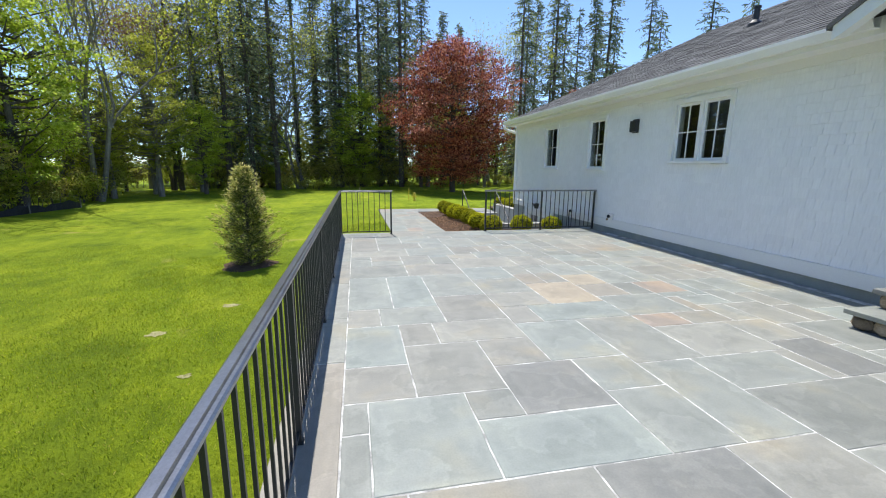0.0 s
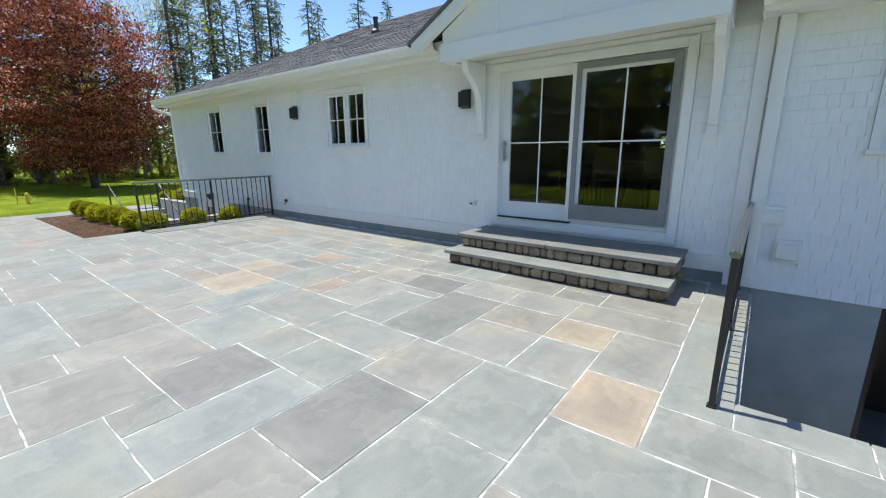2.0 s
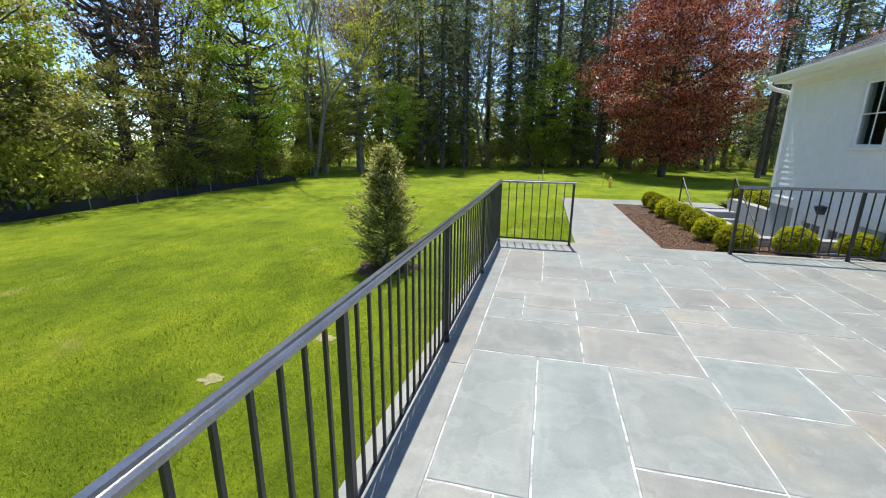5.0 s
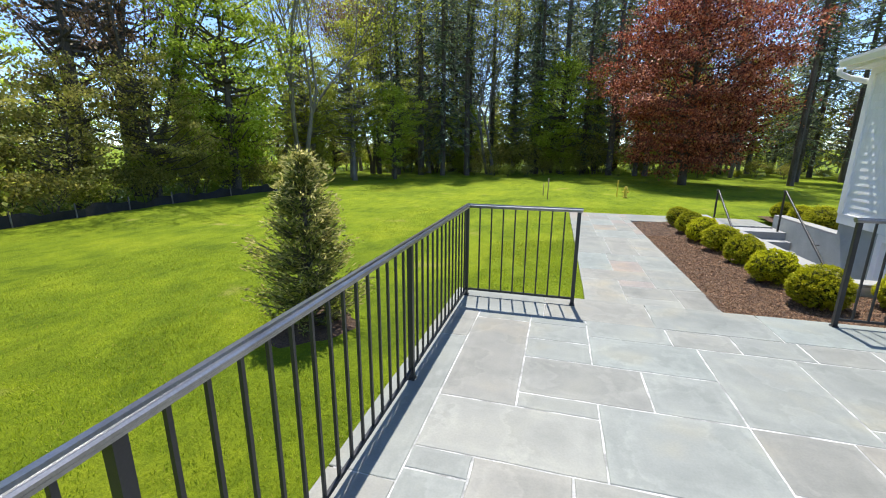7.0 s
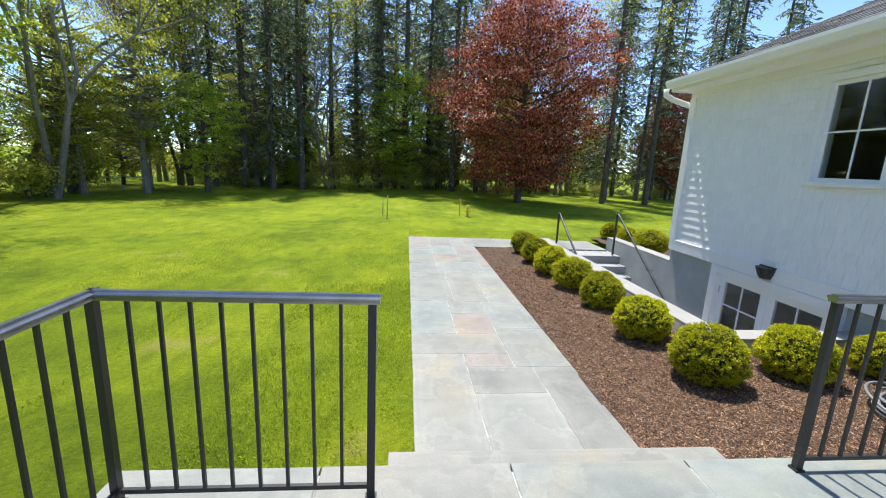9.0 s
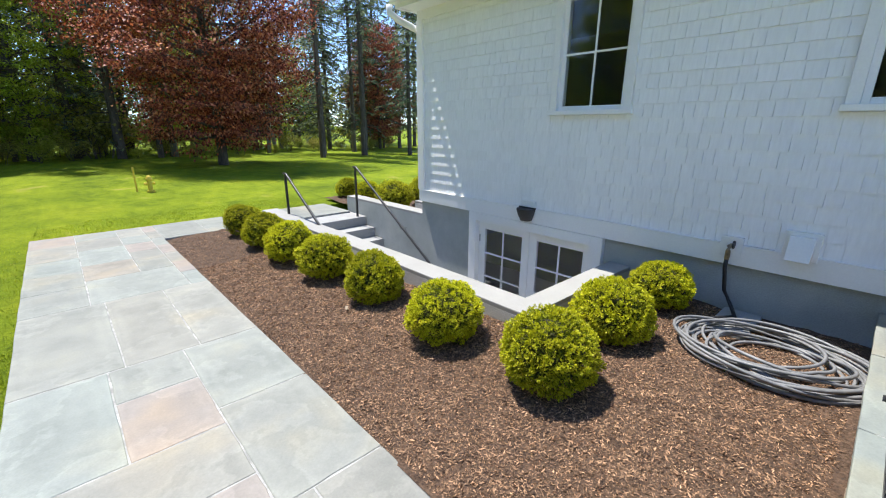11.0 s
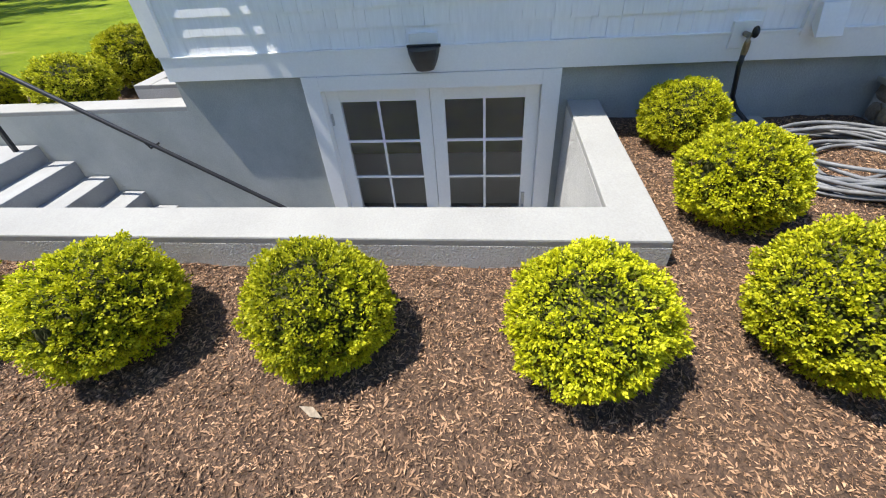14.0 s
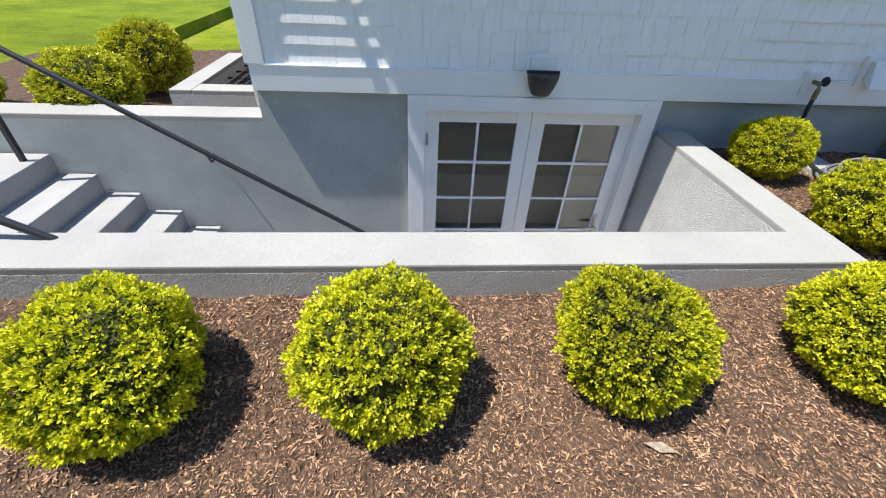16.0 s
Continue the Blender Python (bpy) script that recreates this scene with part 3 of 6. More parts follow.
# ---- gable porch roof over the sliding door ----
PX, PY0, PY1 = 5.50, 0.92, 4.12
MID = 2.48
porch = holder("porch_roof", (PX, MID, 2.6))
tagged(porch, "white gabled hood with board-and-batten front over the glass door", "porch roof")


def in_porch(ob):
    ob.parent = porch
    ob.matrix_parent_inverse = Matrix.Translation((-PX, -MID, -2.6))
    return ob


in_porch(boxes("beam", "white_paint", (PX, PY0, 2.58, PX + 0.14, PY1, 2.80), (PX + 0.14, PY0, 2.58, WALL_X - 0.03, PY0 + 0.14, 2.80), (PX + 0.14, PY1 - 0.14, 2.58, WALL_X - 0.03, PY1, 2.80), bevel=0.004))
in_porch(boxes("soffit_panel", "white_paint", (PX + 0.14, PY0 + 0.14, 2.66, WALL_X, PY1 - 0.14, 2.68)))
RISE = 0.56
peak = 2.86 + RISE * 2.02
in_porch(prism("gable_panel", "white_paint", [(PY0 + 0.02, 2.80), (PY1 - 0.02, 2.80), (PY1 - 0.02, 2.94), (MID, peak - 0.06), (PY0 + 0.02, 2.94)], "x", PX + 0.03, PX + 0.06))
for k in range(3):
    y = MID - 0.79 + 0.79 * k
    in_porch(boxes("batten", "white_paint", (PX + 0.008, y - 0.03, 2.802, PX + 0.029, y + 0.03, peak - 0.14 - RISE * abs(y - MID)), bevel=0.002))
for sgn in (-1, 1):
    o = [(MID, peak), (MID + sgn * 2.05, peak - RISE * 2.05), (MID + sgn * 2.05, peak - RISE * 2.05 - 0.14), (MID, peak - 0.16)]
    in_porch(prism("rake_board", "white_paint", o, "x", PX - 0.11, PX - 0.08))
    o = [(MID, peak + 0.001), (MID + sgn * 2.1, peak - RISE * 2.1), (MID + sgn * 2.1, peak - RISE * 2.1 + 0.05), (MID, peak + 0.056)]
    in_porch(prism("roof_slope", "roof_shingle", o, "x", PX - 0.13, 8.4))
    o = [(MID, peak - 0.10), (MID + sgn * 2.03, peak - RISE * 2.03 - 0.10), (MID + sgn * 2.03, peak - RISE * 2.03 - 0.12), (MID, peak - 0.12)]
    in_porch(prism("rake_soffit", "white_paint", o, "x", PX - 0.08, PX + 0.03))


def bracket(y):
    w = 0.09
    out = [(WALL_X - 0.03, 1.62), (WALL_X - 0.10, 1.62), (WALL_X - 0.10, 1.70), (WALL_X - 0.075, 1.72), (WALL_X - 0.10, 1.78)]
    for k in range(9):
        a = k / 8
        out.append((WALL_X - 0.10 - 0.36 * a ** 2.2 - 0.02 * math.sin(a * 6.28), 1.80 + 0.68 * a ** 0.75))
    out += [(WALL_X - 0.50, 2.56), (WALL_X - 0.50, 2.62), (WALL_X - 0.03, 2.62)]
    out = [(x, z - 0.04) for x, z in out]
    ob = prism("bracket", "white_paint", out, "y", y - w / 2, y + w / 2, bevel=0.004)
    return in_porch(ob)


bracket(3.80)
bracket(0.99)

# ---- windows and doors ----


def sash(parent, x, y0, y1, z0, z1, cols, rows, rim, material="white_paint", pane="glass", bar=0.018, bottom=None):
    """A framed panel with its pane and glazing bars, as parts of parent."""
    bt = bottom if bottom else rim
    st = boxes("sash", material, (x, y0, z0, x + 0.045, y0 + rim, z1), (x, y1 - rim, z0, x + 0.045, y1, z1), (x, y0 + rim, z1 - rim, x + 0.045, y1 - rim, z1), (x, y0 + rim, z0, x + 0.045, y1 - rim, z0 + bt), bevel=0.003)
    st.parent = parent
    gy0, gy1, gz0, gz1 = y0 + rim, y1 - rim, z0 + bt, z1 - rim
    g = boxes("pane", pane, (x + 0.018, gy0, gz0, x + 0.024, gy1, gz1))
    g.parent = st
    g.visible_shadow = False
    for c in range(1, cols):
        yy = gy0 + (gy1 - gy0) * c / cols
        boxes("glazing_bar", material, (x + 0.006, yy - bar / 2, gz0, x + 0.017, yy + bar / 2, gz1)).parent = st
    for r in range(1, rows):
        zz = gz0 + (gz1 - gz0) * r / rows
        boxes("glazing_bar", material, (x + 0.004, gy0, zz - bar / 2, x + 0.0165, gy1, zz + bar / 2)).parent = st
    return st


def window(name, key, sashes, label):
    y0, y1, z0, z1 = openings[key]
    w = holder(name, (WALL_X, (y0 + y1) / 2, z0))
    tagged(w, label, "window", kind="structure")
    inv = Matrix.Translation(-w.location)
    c = 0.075
    kids = [boxes("window_frame", "white_paint", (WALL_X - 0.028, y0 - c, z0, WALL_X + 0.16, y0, z1 + c), (WALL_X - 0.028, y1, z0, WALL_X + 0.16, y1 + c, z1 + c), (WALL_X - 0.028, y0, z1, WALL_X + 0.16, y1, z1 + c), bevel=0.003),
            boxes("window_sill", "white_paint", (WALL_X - 0.055, y0 - c - 0.02, z0 - 0.045, WALL_X + 0.16, y1 + c + 0.02, z0), bevel=0.004)]
    n = sashes
    step = (y1 - y0) / n
    for k in range(n):
        mull = 0.03 if n > 1 else 0.0
        kids.append(sash(w, WALL_X + 0.02, y0 + k * step + (mull if k else 0), y0 + (k + 1) * step - (mull if k < n - 1 else 0), z0, z1, 2, 2, 0.045))
    if n > 1:
        kids.append(boxes("mullion", "white_paint", (WALL_X - 0.01, y0 + step - 0.03, z0, WALL_X + 0.12, y0 + step + 0.03, z1), bevel=0.003))
    for k in kids:
        k.parent = w
        k.matrix_parent_inverse = inv
    return w


window("window_1", "window_1", 1, "tall white casement window with four dark panes")
window("window_2", "window_2", 1, "tall white casement window with four dark panes")
window("window_3", "window_3", 2, "white double casement window with dark panes")
window("window_4", "window_4", 2, "white double casement window in the shingled wing")


def sliding_door():
    y0, y1, z0, z1 = openings["slider"]
    d = holder("door_1", (WALL_X, (y0 + y1) / 2, z0))
    tagged(d, "white sliding glass door with a grey screen panel", "door", kind="structure")
    inv = Matrix.Translation(-d.location)
    mid = 2.44
    kids = [boxes("door_frame", "white_paint", (WALL_X - 0.03, y0 - 0.10, z0 - 0.12, WALL_X + 0.17, y0, z1 + 0.10), (WALL_X - 0.03, y1, z0 - 0.12, WALL_X + 0.17, y1 + 0.10, z1 + 0.10),
                  (WALL_X - 0.03, y0, z1, WALL_X + 0.17, y1, z1 + 0.10), (WALL_X - 0.03, y0, z0 - 0.12, WALL_X + 0.17, y1, z0), bevel=0.004),
            boxes("threshold", "black_metal", (WALL_X - 0.05, mid, z0 - 0.0, WALL_X + 0.0, y1 - 0.02, z0 + 0.02))]
    a = sash(d, WALL_X + 0.09, mid - 0.03, y1 - 0.001, z0 + 0.001, z1 - 0.001, 2, 2, 0.115, bottom=0.22)
    b = sash(d, WALL_X + 0.03, y0 + 0.001, mid + 0.05, z0 + 0.001, z1 - 0.001, 2, 2, 0.12, bottom=0.22)
    s = boxes("screen_frame", "screen_grey", (WALL_X - 0.015, y0 + 0.035, z0 + 0.06, WALL_X + 0.01, y0 + 0.115, z1 - 0.012), (WALL_X - 0.015, mid - 0.03, z0 + 0.06, WALL_X + 0.01, mid + 0.03, z1 - 0.012),
              (WALL_X - 0.015, y0 + 0.115, z1 - 0.085, WALL_X + 0.01, mid - 0.03, z1 - 0.012), (WALL_X - 0.015, y0 + 0.115, z0 + 0.06, WALL_X + 0.01, mid - 0.03, z0 + 0.25), bevel=0.003)
    j = boxes("jamb", "white_paint", (WALL_X - 0.02, mid + 0.03, z0 + 0.02, WALL_X + 0.02, mid + 0.075, z1 - 0.01), bevel=0.003)
    h = boxes("door_handle", "steel", (WALL_X + 0.05, y1 - 0.07, 1.32, WALL_X + 0.09, y1 - 0.045, 1.36), (WALL_X + 0.05, y1 - 0.07, 1.50, WALL_X + 0.09, y1 - 0.045, 1.54), (WALL_X + 0.035, y1 - 0.075, 1.29, WALL_X + 0.055, y1 - 0.04, 1.57), bevel=0.004)
    for k in kids + [a, b, s, j, h]:
        k.parent = d
        k.matrix_parent_inverse = inv


sliding_door()


def basement_door():
    y0, y1, z0, z1 = openings["basement_door"]
    d = holder("door_2", (WALL_X, (y0 + y1) / 2, z0))
    tagged(d, "white basement French door with gridded glass panes", "door", kind="structure")
    inv = Matrix.Translation(-d.location)
    kids = [boxes("door_frame", "white_paint", (WALL_X - 0.03, y0 - 0.13, z0, WALL_X + 0.17, y0, 0.128), (WALL_X - 0.03, y1, z0, WALL_X + 0.17, y1 + 0.13, 0.128), (WALL_X - 0.03, y0, z1, WALL_X + 0.17, y1, 0.128), bevel=0.004)]
    mid = (y0 + y1) / 2
    for a, b in ((y0 + 0.02, mid), (mid, y1 - 0.02)):
        kids.append(sash(d, WALL_X + 0.045, a - 0.02 * (a < 12.5) + 0.002, b + 0.02 * (b > 13) - 0.002, z0 + 0.02, z1 - 0.002, 2, 5, 0.11, pane="coated_glass", bottom=0.24, bar=0.02))
    kids.append(boxes("door_handle", "steel", (WALL_X + 0.03, y0 + 0.07, -1.13, WALL_X + 0.045, y0 + 0.10, -0.92), (WALL_X - 0.02, y0 + 0.075, -1.06, WALL_X + 0.03, y0 + 0.095, -1.04), (WALL_X - 0.02, y0 + 0.075, -1.06, WALL_X - 0.005, y0 + 0.19, -1.035), bevel=0.004))
    kids.append(boxes("hinge", "steel", (WALL_X + 0.035, y1 - 0.03, -0.28, WALL_X + 0.05, y1 - 0.012, -0.18), bevel=0.002))
    for k in kids:
        k.parent = d
        k.matrix_parent_inverse = inv


basement_door()

# the near-black lining paints in the darkness of this unlit bay
tagged(boxes("basement_bay", "dark_wood_and_shade", (8.6, -5.6, -2.35, 8.7, -0.5, 0.1), (6.28, -5.6, -2.35, 8.6, -5.5, 0.1), (6.28, -0.6, -2.35, 8.6, -0.5, 0.1), (6.28, -5.5, 0.02, 8.6, -0.6, 0.1)), "basement bay beside the areaway, lined near black for its shade", "basement", kind="structure")

# ---- areaways ----
tagged(boxes("areaway_floor", "concrete", (4.68, 11.69, -2.4, WALL_X + 0.02, 17.1, -2.04), (3.52, -7.0, -2.6, WALL_X + 0.03, 0.47, -2.35)), "concrete floor of the sunken areaways", "floor", kind="structure")
tagged(boxes("retaining_wall", "stucco_grey", (3.3, -7, -2.6, 3.52, 0.49, -0.05), (3.52, 0.43, -2.6, WALL_X + 0.03, 0.49, -0.05)), "grey stuccoed retaining wall of the lower areaway", "retaining wall", kind="structure")


def inset(outline, d):
    """A square-cornered outline drawn in by d."""
    n = len(outline)
    area = sum(outline[i][0] * outline[(i + 1) % n][1] - outline[(i + 1) % n][0] * outline[i][1] for i in range(n))
    sgn = 1 if area > 0 else -1
    out = []
    for i in range(n):
        ox, oy = 0.0, 0.0
        for a, b in ((outline[i - 1], outline[i]), (outline[i], outline[(i + 1) % n])):
            L = math.hypot(b[0] - a[0], b[1] - a[1])
            ox, oy = ox - sgn * (b[1] - a[1]) / L * d, oy + sgn * (b[0] - a[0]) / L * d
        out.append((outline[i][0] + ox, outline[i][1] + oy))
    return out


def cap_wall(name, outline, z0, z1, label, body="parging"):
    ob = holder(name, (outline[0][0], outline[0][1], z0))
    kids = [prism("wall_body", body, outline, "z", z0, z1 - 0.04), prism("wall_top", "wall_cap", inset(outline, 0.001), "z", z1 - 0.06, z1, bevel=0.010)]
    for k in kids:
        k.parent = ob
        k.matrix_parent_inverse = Matrix.Translation(-ob.location)
    for k in kids:                # the tops fall gently with the ground
        for v in k.data.vertices:
            if v.co.z > -1.5:
                v.co.z -= 0.004 * max(0.0, v.co.y - 11.8)
    return tagged(ob, label, "retaining wall", kind="structure")


cap_wall("retaining_wall", [(4.415, 11.465), (WALL_X + 0.03, 11.465), (WALL_X + 0.03, 11.695), (4.68, 11.695), (4.68, 17.0), (4.415, 17.0)], -2.4, -0.115, "parged retaining wall with a pale rounded top round the basement entry")
cap_wall("retaining_wall", [(WALL_X + 0.035, END_Y), (6.37, END_Y), (6.37, 17.15), (WALL_X + 0.035, 17.15)], -2.4, -0.07, "stuccoed side wall of the basement stair with a pale top", "stucco_grey")
cap_wall("window_well_wall", [(6.75, 15.56), (8.2, 15.56), (8.2, 15.75), (6.75, 15.75)], -0.7, -0.06, "low parged kerb round a window well")
cap_wall("window_well_wall", [(6.75, END_Y + 0.01), (6.95, END_Y + 0.01), (6.95, 15.56), (6.75, 15.56)], -0.7, -0.06, "low parged kerb round a window well")
grate = holder("well_grate", (7.5, 15.5, -0.2))
tagged(grate, "black metal grate over the window well", "grate")
for k in range(8):
    g = boxes("grate_bar", "black_metal", (6.95, 14.84 + k * 0.09, -0.2, 8.2, 14.855 + k * 0.09, -0.165))
    g.parent, g.matrix_parent_inverse = grate, Matrix.Translation(-grate.location)
for k in range(5):
    g = boxes("cross_bar", "black_metal", (7.05 + k * 0.25, 14.83, -0.19, 7.065 + k * 0.25, 15.56, -0.172))
    g.parent, g.matrix_parent_inverse = grate, Matrix.Translation(-grate.location)

stair = holder("basement_stair", (5.35, 16.6, -2.16))
tagged(stair, "pale concrete stair down to the basement door", "stair", kind="structure")
for k in range(10):
    yy, zz = 16.43 - 0.272 * k, -0.39 - 0.165 * k
    s = boxes("step", "concrete", (4.682, yy, -2.045, WALL_X + 0.018, yy + (0.272 if k else 0.62), zz), bevel=0.012)
    s.parent, s.matrix_parent_inverse = stair, Matrix.Translation(-stair.location)

# ---- terrace step, door steps ----


def stone_row(parent, x0, x1, z0, z1, plane, sgn, along):
    """A course of rough stones with uneven faces, set along one riser."""
    a = x0
    while a < x1 - 0.05:
        w = min(random.uniform(0.08, 0.20), x1 - a)
        if x1 - a - w < 0.06:
            w = x1 - a
        bm = bmesh.new()
        bmesh.ops.create_cube(bm, size=1)
        bmesh.ops.bevel(bm, geom=bm.edges[:], offset=0.30, segments=2, affect="EDGES", profile=0.5)
        for v in bm.verts:
            v.co += Vector((random.uniform(-1, 1), random.uniform(-1, 1), random.uniform(-1, 1))) * 0.07
        me = bpy.data.meshes.new("stone")
        bm.to_mesh(me)
        bm.free()
        me.materials.append(M["fieldstone"])
        s = new("stone", me)
        dep = random.uniform(0.06, 0.09)
        h = (z1 - z0) * random.uniform(0.86, 0.96)
        if along == "y":
            m = Matrix.LocRotScale((plane, a + w / 2, (z0 + z1) / 2), None, (dep, w * 0.93, h))
        else:
            m = Matrix.LocRotScale((a + w / 2, plane, (z0 + z1) / 2), None, (w * 0.93, dep, h))
        s.parent = parent
        s.matrix_parent_inverse = parent.matrix_world.inverted()
        s.matrix_basis = m
        a += w


def door_steps():
    st = holder("door_step", (5.5, 2.38, 0))
    st.matrix_world = Matrix.Translation((5.5, 2.38, 0))
    tagged(st, "two stone-faced steps with bluestone treads at the glass door", "steps", kind="structure")
    inv = Matrix.Translation((-5.5, -2.38, 0))
    parts = [boxes("core", "stone_mortar", (5.11, 1.12, 0, WALL_X - 0.03, 3.65, 0.125), (5.40, 1.12, 0.125, WALL_X - 0.03, 3.65, 0.30)),
             boxes("tread", "bluestone", (5.03, 1.06, 0.128, 5.42, 3.71, 0.172), bevel=0.006),
             boxes("tread", "bluestone_dark", (5.33, 1.06, 0.302, WALL_X - 0.025, 2.44, 0.345), bevel=0.006), boxes("tread", "bluestone_dark", (5.33, 2.446, 0.302, WALL_X - 0.025, 3.71, 0.345), bevel=0.006)]
    for p in parts:
        p.parent, p.matrix_parent_inverse = st, inv
    for z0, z1, px in ((0.003, 0.127, 5.10), (0.174, 0.301, 5.39)):
        stone_row(st, 1.11, 3.66, z0, z1, px, -1, "y")
    for y in (1.11, 3.66):
        stone_row(st, 5.10, 6.05, 0.003, 0.127, y, 1, "x")
        stone_row(st, 5.40, 6.05, 0.174, 0.301, y, 1, "x")


door_steps()
tagged(boxes("terrace_step", "bluestone", (1.38, EDGE_Y - 0.02, -0.215, 3.31, 10.01, -0.165), bevel=0.005), "bluestone step from the terrace down to the walk", "step", kind="structure")
tagged(boxes("step_riser", "stone_mortar", (1.41, EDGE_Y - 0.05, -0.62, 3.28, 9.98, -0.215)), "stone riser under the terrace step", "step", kind="structure")
veneer = holder("terrace_wall", (3, EDGE_Y - 0.06, -0.6))
veneer.matrix_world = Matrix.Translation((3, EDGE_Y - 0.06, -0.6))
tagged(veneer, "low fieldstone wall under the terrace edge", "stone wall", kind="structure")
for zz in (-0.42, -0.28, -0.145):
    stone_row(veneer, 3.34, 6.08, zz, zz + 0.125, EDGE_Y - 0.07, 1, "x")
    stone_row(veneer, 0.24, 1.36, zz, zz + 0.125, EDGE_Y - 0.07, 1, "x")

# ---- mulch bed ----


def mulch_z(x, y):
    z = -0.325 + 0.05 * smooth(3.2, 4.3, x) - 0.012 * max(0.0, y - 12.0) + 0.012 * math.sin(3.1 * x + 1.7 * y) + 0.010 * math.sin(5.3 * y - 2.2 * x)
    return z - 0.02 * (1 - smooth(2.97, 3.2, x))


def make_mulch():
    V, F = [], []

    def sheet(x0, x1, y0, y1):
        nx, ny = int((x1 - x0) / 0.06) + 1, int((y1 - y0) / 0.06) + 1
        b = len(V)
        for j in range(ny + 1):
            for i in range(nx + 1):
                x, y = x0 + (x1 - x0) * i / nx, y0 + (y1 - y0) * j / ny
                V.append((x, y, mulch_z(x, y) + noise.noise((x * 9, y * 9, 0)) * 0.014))
        for j in range(ny):
            for i in range(nx):
                F.append((b + j * (nx + 1) + i, b + j * (nx + 1) + i + 1, b + (j + 1) * (nx + 1) + i + 1, b + (j + 1) * (nx + 1) + i))

    sheet(2.97, 4.42, 10.0, 16.95)
    sheet(4.42, WALL_X + 0.034, EDGE_Y - 0.03, 11.47)
    sheet(3.28, 4.42, EDGE_Y - 0.03, 10.0)
    sheet(6.37, 9.5, 14.8, 18.6)
    return tagged(new("mulch_bed", mesh_of("mulch_bed", V, F, "mulch")), "bed of brown shredded bark mulch", "mulch bed", kind="structure")


make_mulch()

# ---- railings ----


def railing(name, a, b, posts, label, cap_end=True):
    """An iron railing from a to b on the terrace: moulded top, bottom bar, square balusters, stouter posts."""
    a, b = Vector(a), Vector(b)
    L = (b - a).length
    u = (b - a) / L
    turn = Matrix.Translation(a) @ Matrix.Rotation(math.atan2(u.y, u.x), 4, "Z")
    r = new(name)
    r.matrix_world = turn
    tagged(r, label, "railing")
    cap = prism("top_rail", "rail_sheen", [(-0.020, 0.880), (0.020, 0.880), (0.021, 0.890), (0.028, 0.896), (0.028, 0.904), (0.022, 0.909), (0.012, 0.909), (0.009, 0.917), (-0.009, 0.917), (-0.012, 0.909), (-0.022, 0.909), (-0.028, 0.904), (-0.028, 0.896), (-0.021, 0.890)], "x", -0.03, L + 0.03)
    cap.parent = r
    bot = boxes("bottom_rail", "iron", (0, -0.008, 0.055, L, 0.008, 0.075))
    bot.parent = r
    post_mesh = boxes("post", "iron", (-0.016, -0.016, 0.0, 0.016, 0.016, 0.885), (-0.024, -0.024, 0.0, 0.024, 0.024, 0.012)).data
    bal_mesh = boxes("baluster", "iron", (-0.0065, -0.0065, 0.065, 0.0065, 0.0065, 0.885)).data
    for ob in [o for o in scene.objects if o.data in (post_mesh, bal_mesh)]:
        bpy.data.objects.remove(ob)
    for p in posts:
        o = new("post", post_mesh)
        o.parent, o.location = r, (p, 0, 0)
    marks = sorted(posts)
    for p, q in zip(marks, marks[1:]):
        n = max(1, round((q - p) / 0.113))
        for k in range(1, n):
            o = new("baluster", bal_mesh)
            o.parent, o.location = r, (p + (q - p) * k / n, 0, 0)
    return r


railing("railing", (RAIL_X, -3.52, 0), (RAIL_X, 9.51, 0), [0.0, 1.5, 3.12, 4.82, 6.45, 8.165, 9.71, 11.42, 13.03], "long black iron railing along the lawn side of the terrace")
railing("railing", (RAIL_X + 0.02, 9.51, 0), (1.325, 9.51, 0), [0.995], "short black iron railing beside the terrace step")
railing("railing", (3.42, 9.62, 0), (6.06, 9.62, 0), [0.0, 1.32, 2.63], "black iron railing above the mulch bed")
railing("railing", (3.42, 0.56, 0), (6.0, 0.56, 0), [0.0, 1.3, 2.57], "black iron railing above the sunken areaway")
for o in list(scene.objects):
    if o.name.startswith("railing") and len([c for c in o.children if c.name.startswith("post")]) == 1:
        pm = [c for c in o.children if c.name.startswith("post")][0]
        bm_ = [c for c in scene.objects if c.name.startswith("baluster")][0].data
        for k in range(1, 9):
            bo = new("baluster", bm_)
            bo.parent, bo.location = o, (0.995 * k / 9 - 0.01, 0, 0)


def handrail(x, y_post, top, base, foot, end_z, label, brackets=()):
    """A sloping steel stair rail: a post at the stair head, a return, and a rail running down the stair."""
    r = holder("handrail", (x, y_post, base))
    tagged(r, label, "handrail")
    inv = Matrix.Translation(-r.location)
    kids = [boxes("post", "iron", (x - 0.016, y_post - 0.016, base, x + 0.016, y_post + 0.016, top)),
            tube("rail", "iron", [(x, y_post + 0.06, top), (x, y_post - 0.03, top + 0.005), (x, y_post - 0.09, top - 0.03), (x, foot, end_z), (x, foot - 0.05, end_z - 0.04)], 0.02, 8)]
    for yb in brackets:
        zb = top + (end_z - top) * (y_post - yb) / (y_post - foot)
        kids.append(tube("wall_bracket", "iron", [(x, yb, zb), (x + 0.03, yb, zb - 0.07), (x + 0.14, yb, zb - 0.07)], 0.009, 6))
    for k in kids:
        k.parent, k.matrix_parent_inverse = r, inv


handrail(4.63, 16.38, 0.51, -0.13, 14.8, -0.45, "thin dark steel handrail on the retaining wall of the basement stair")
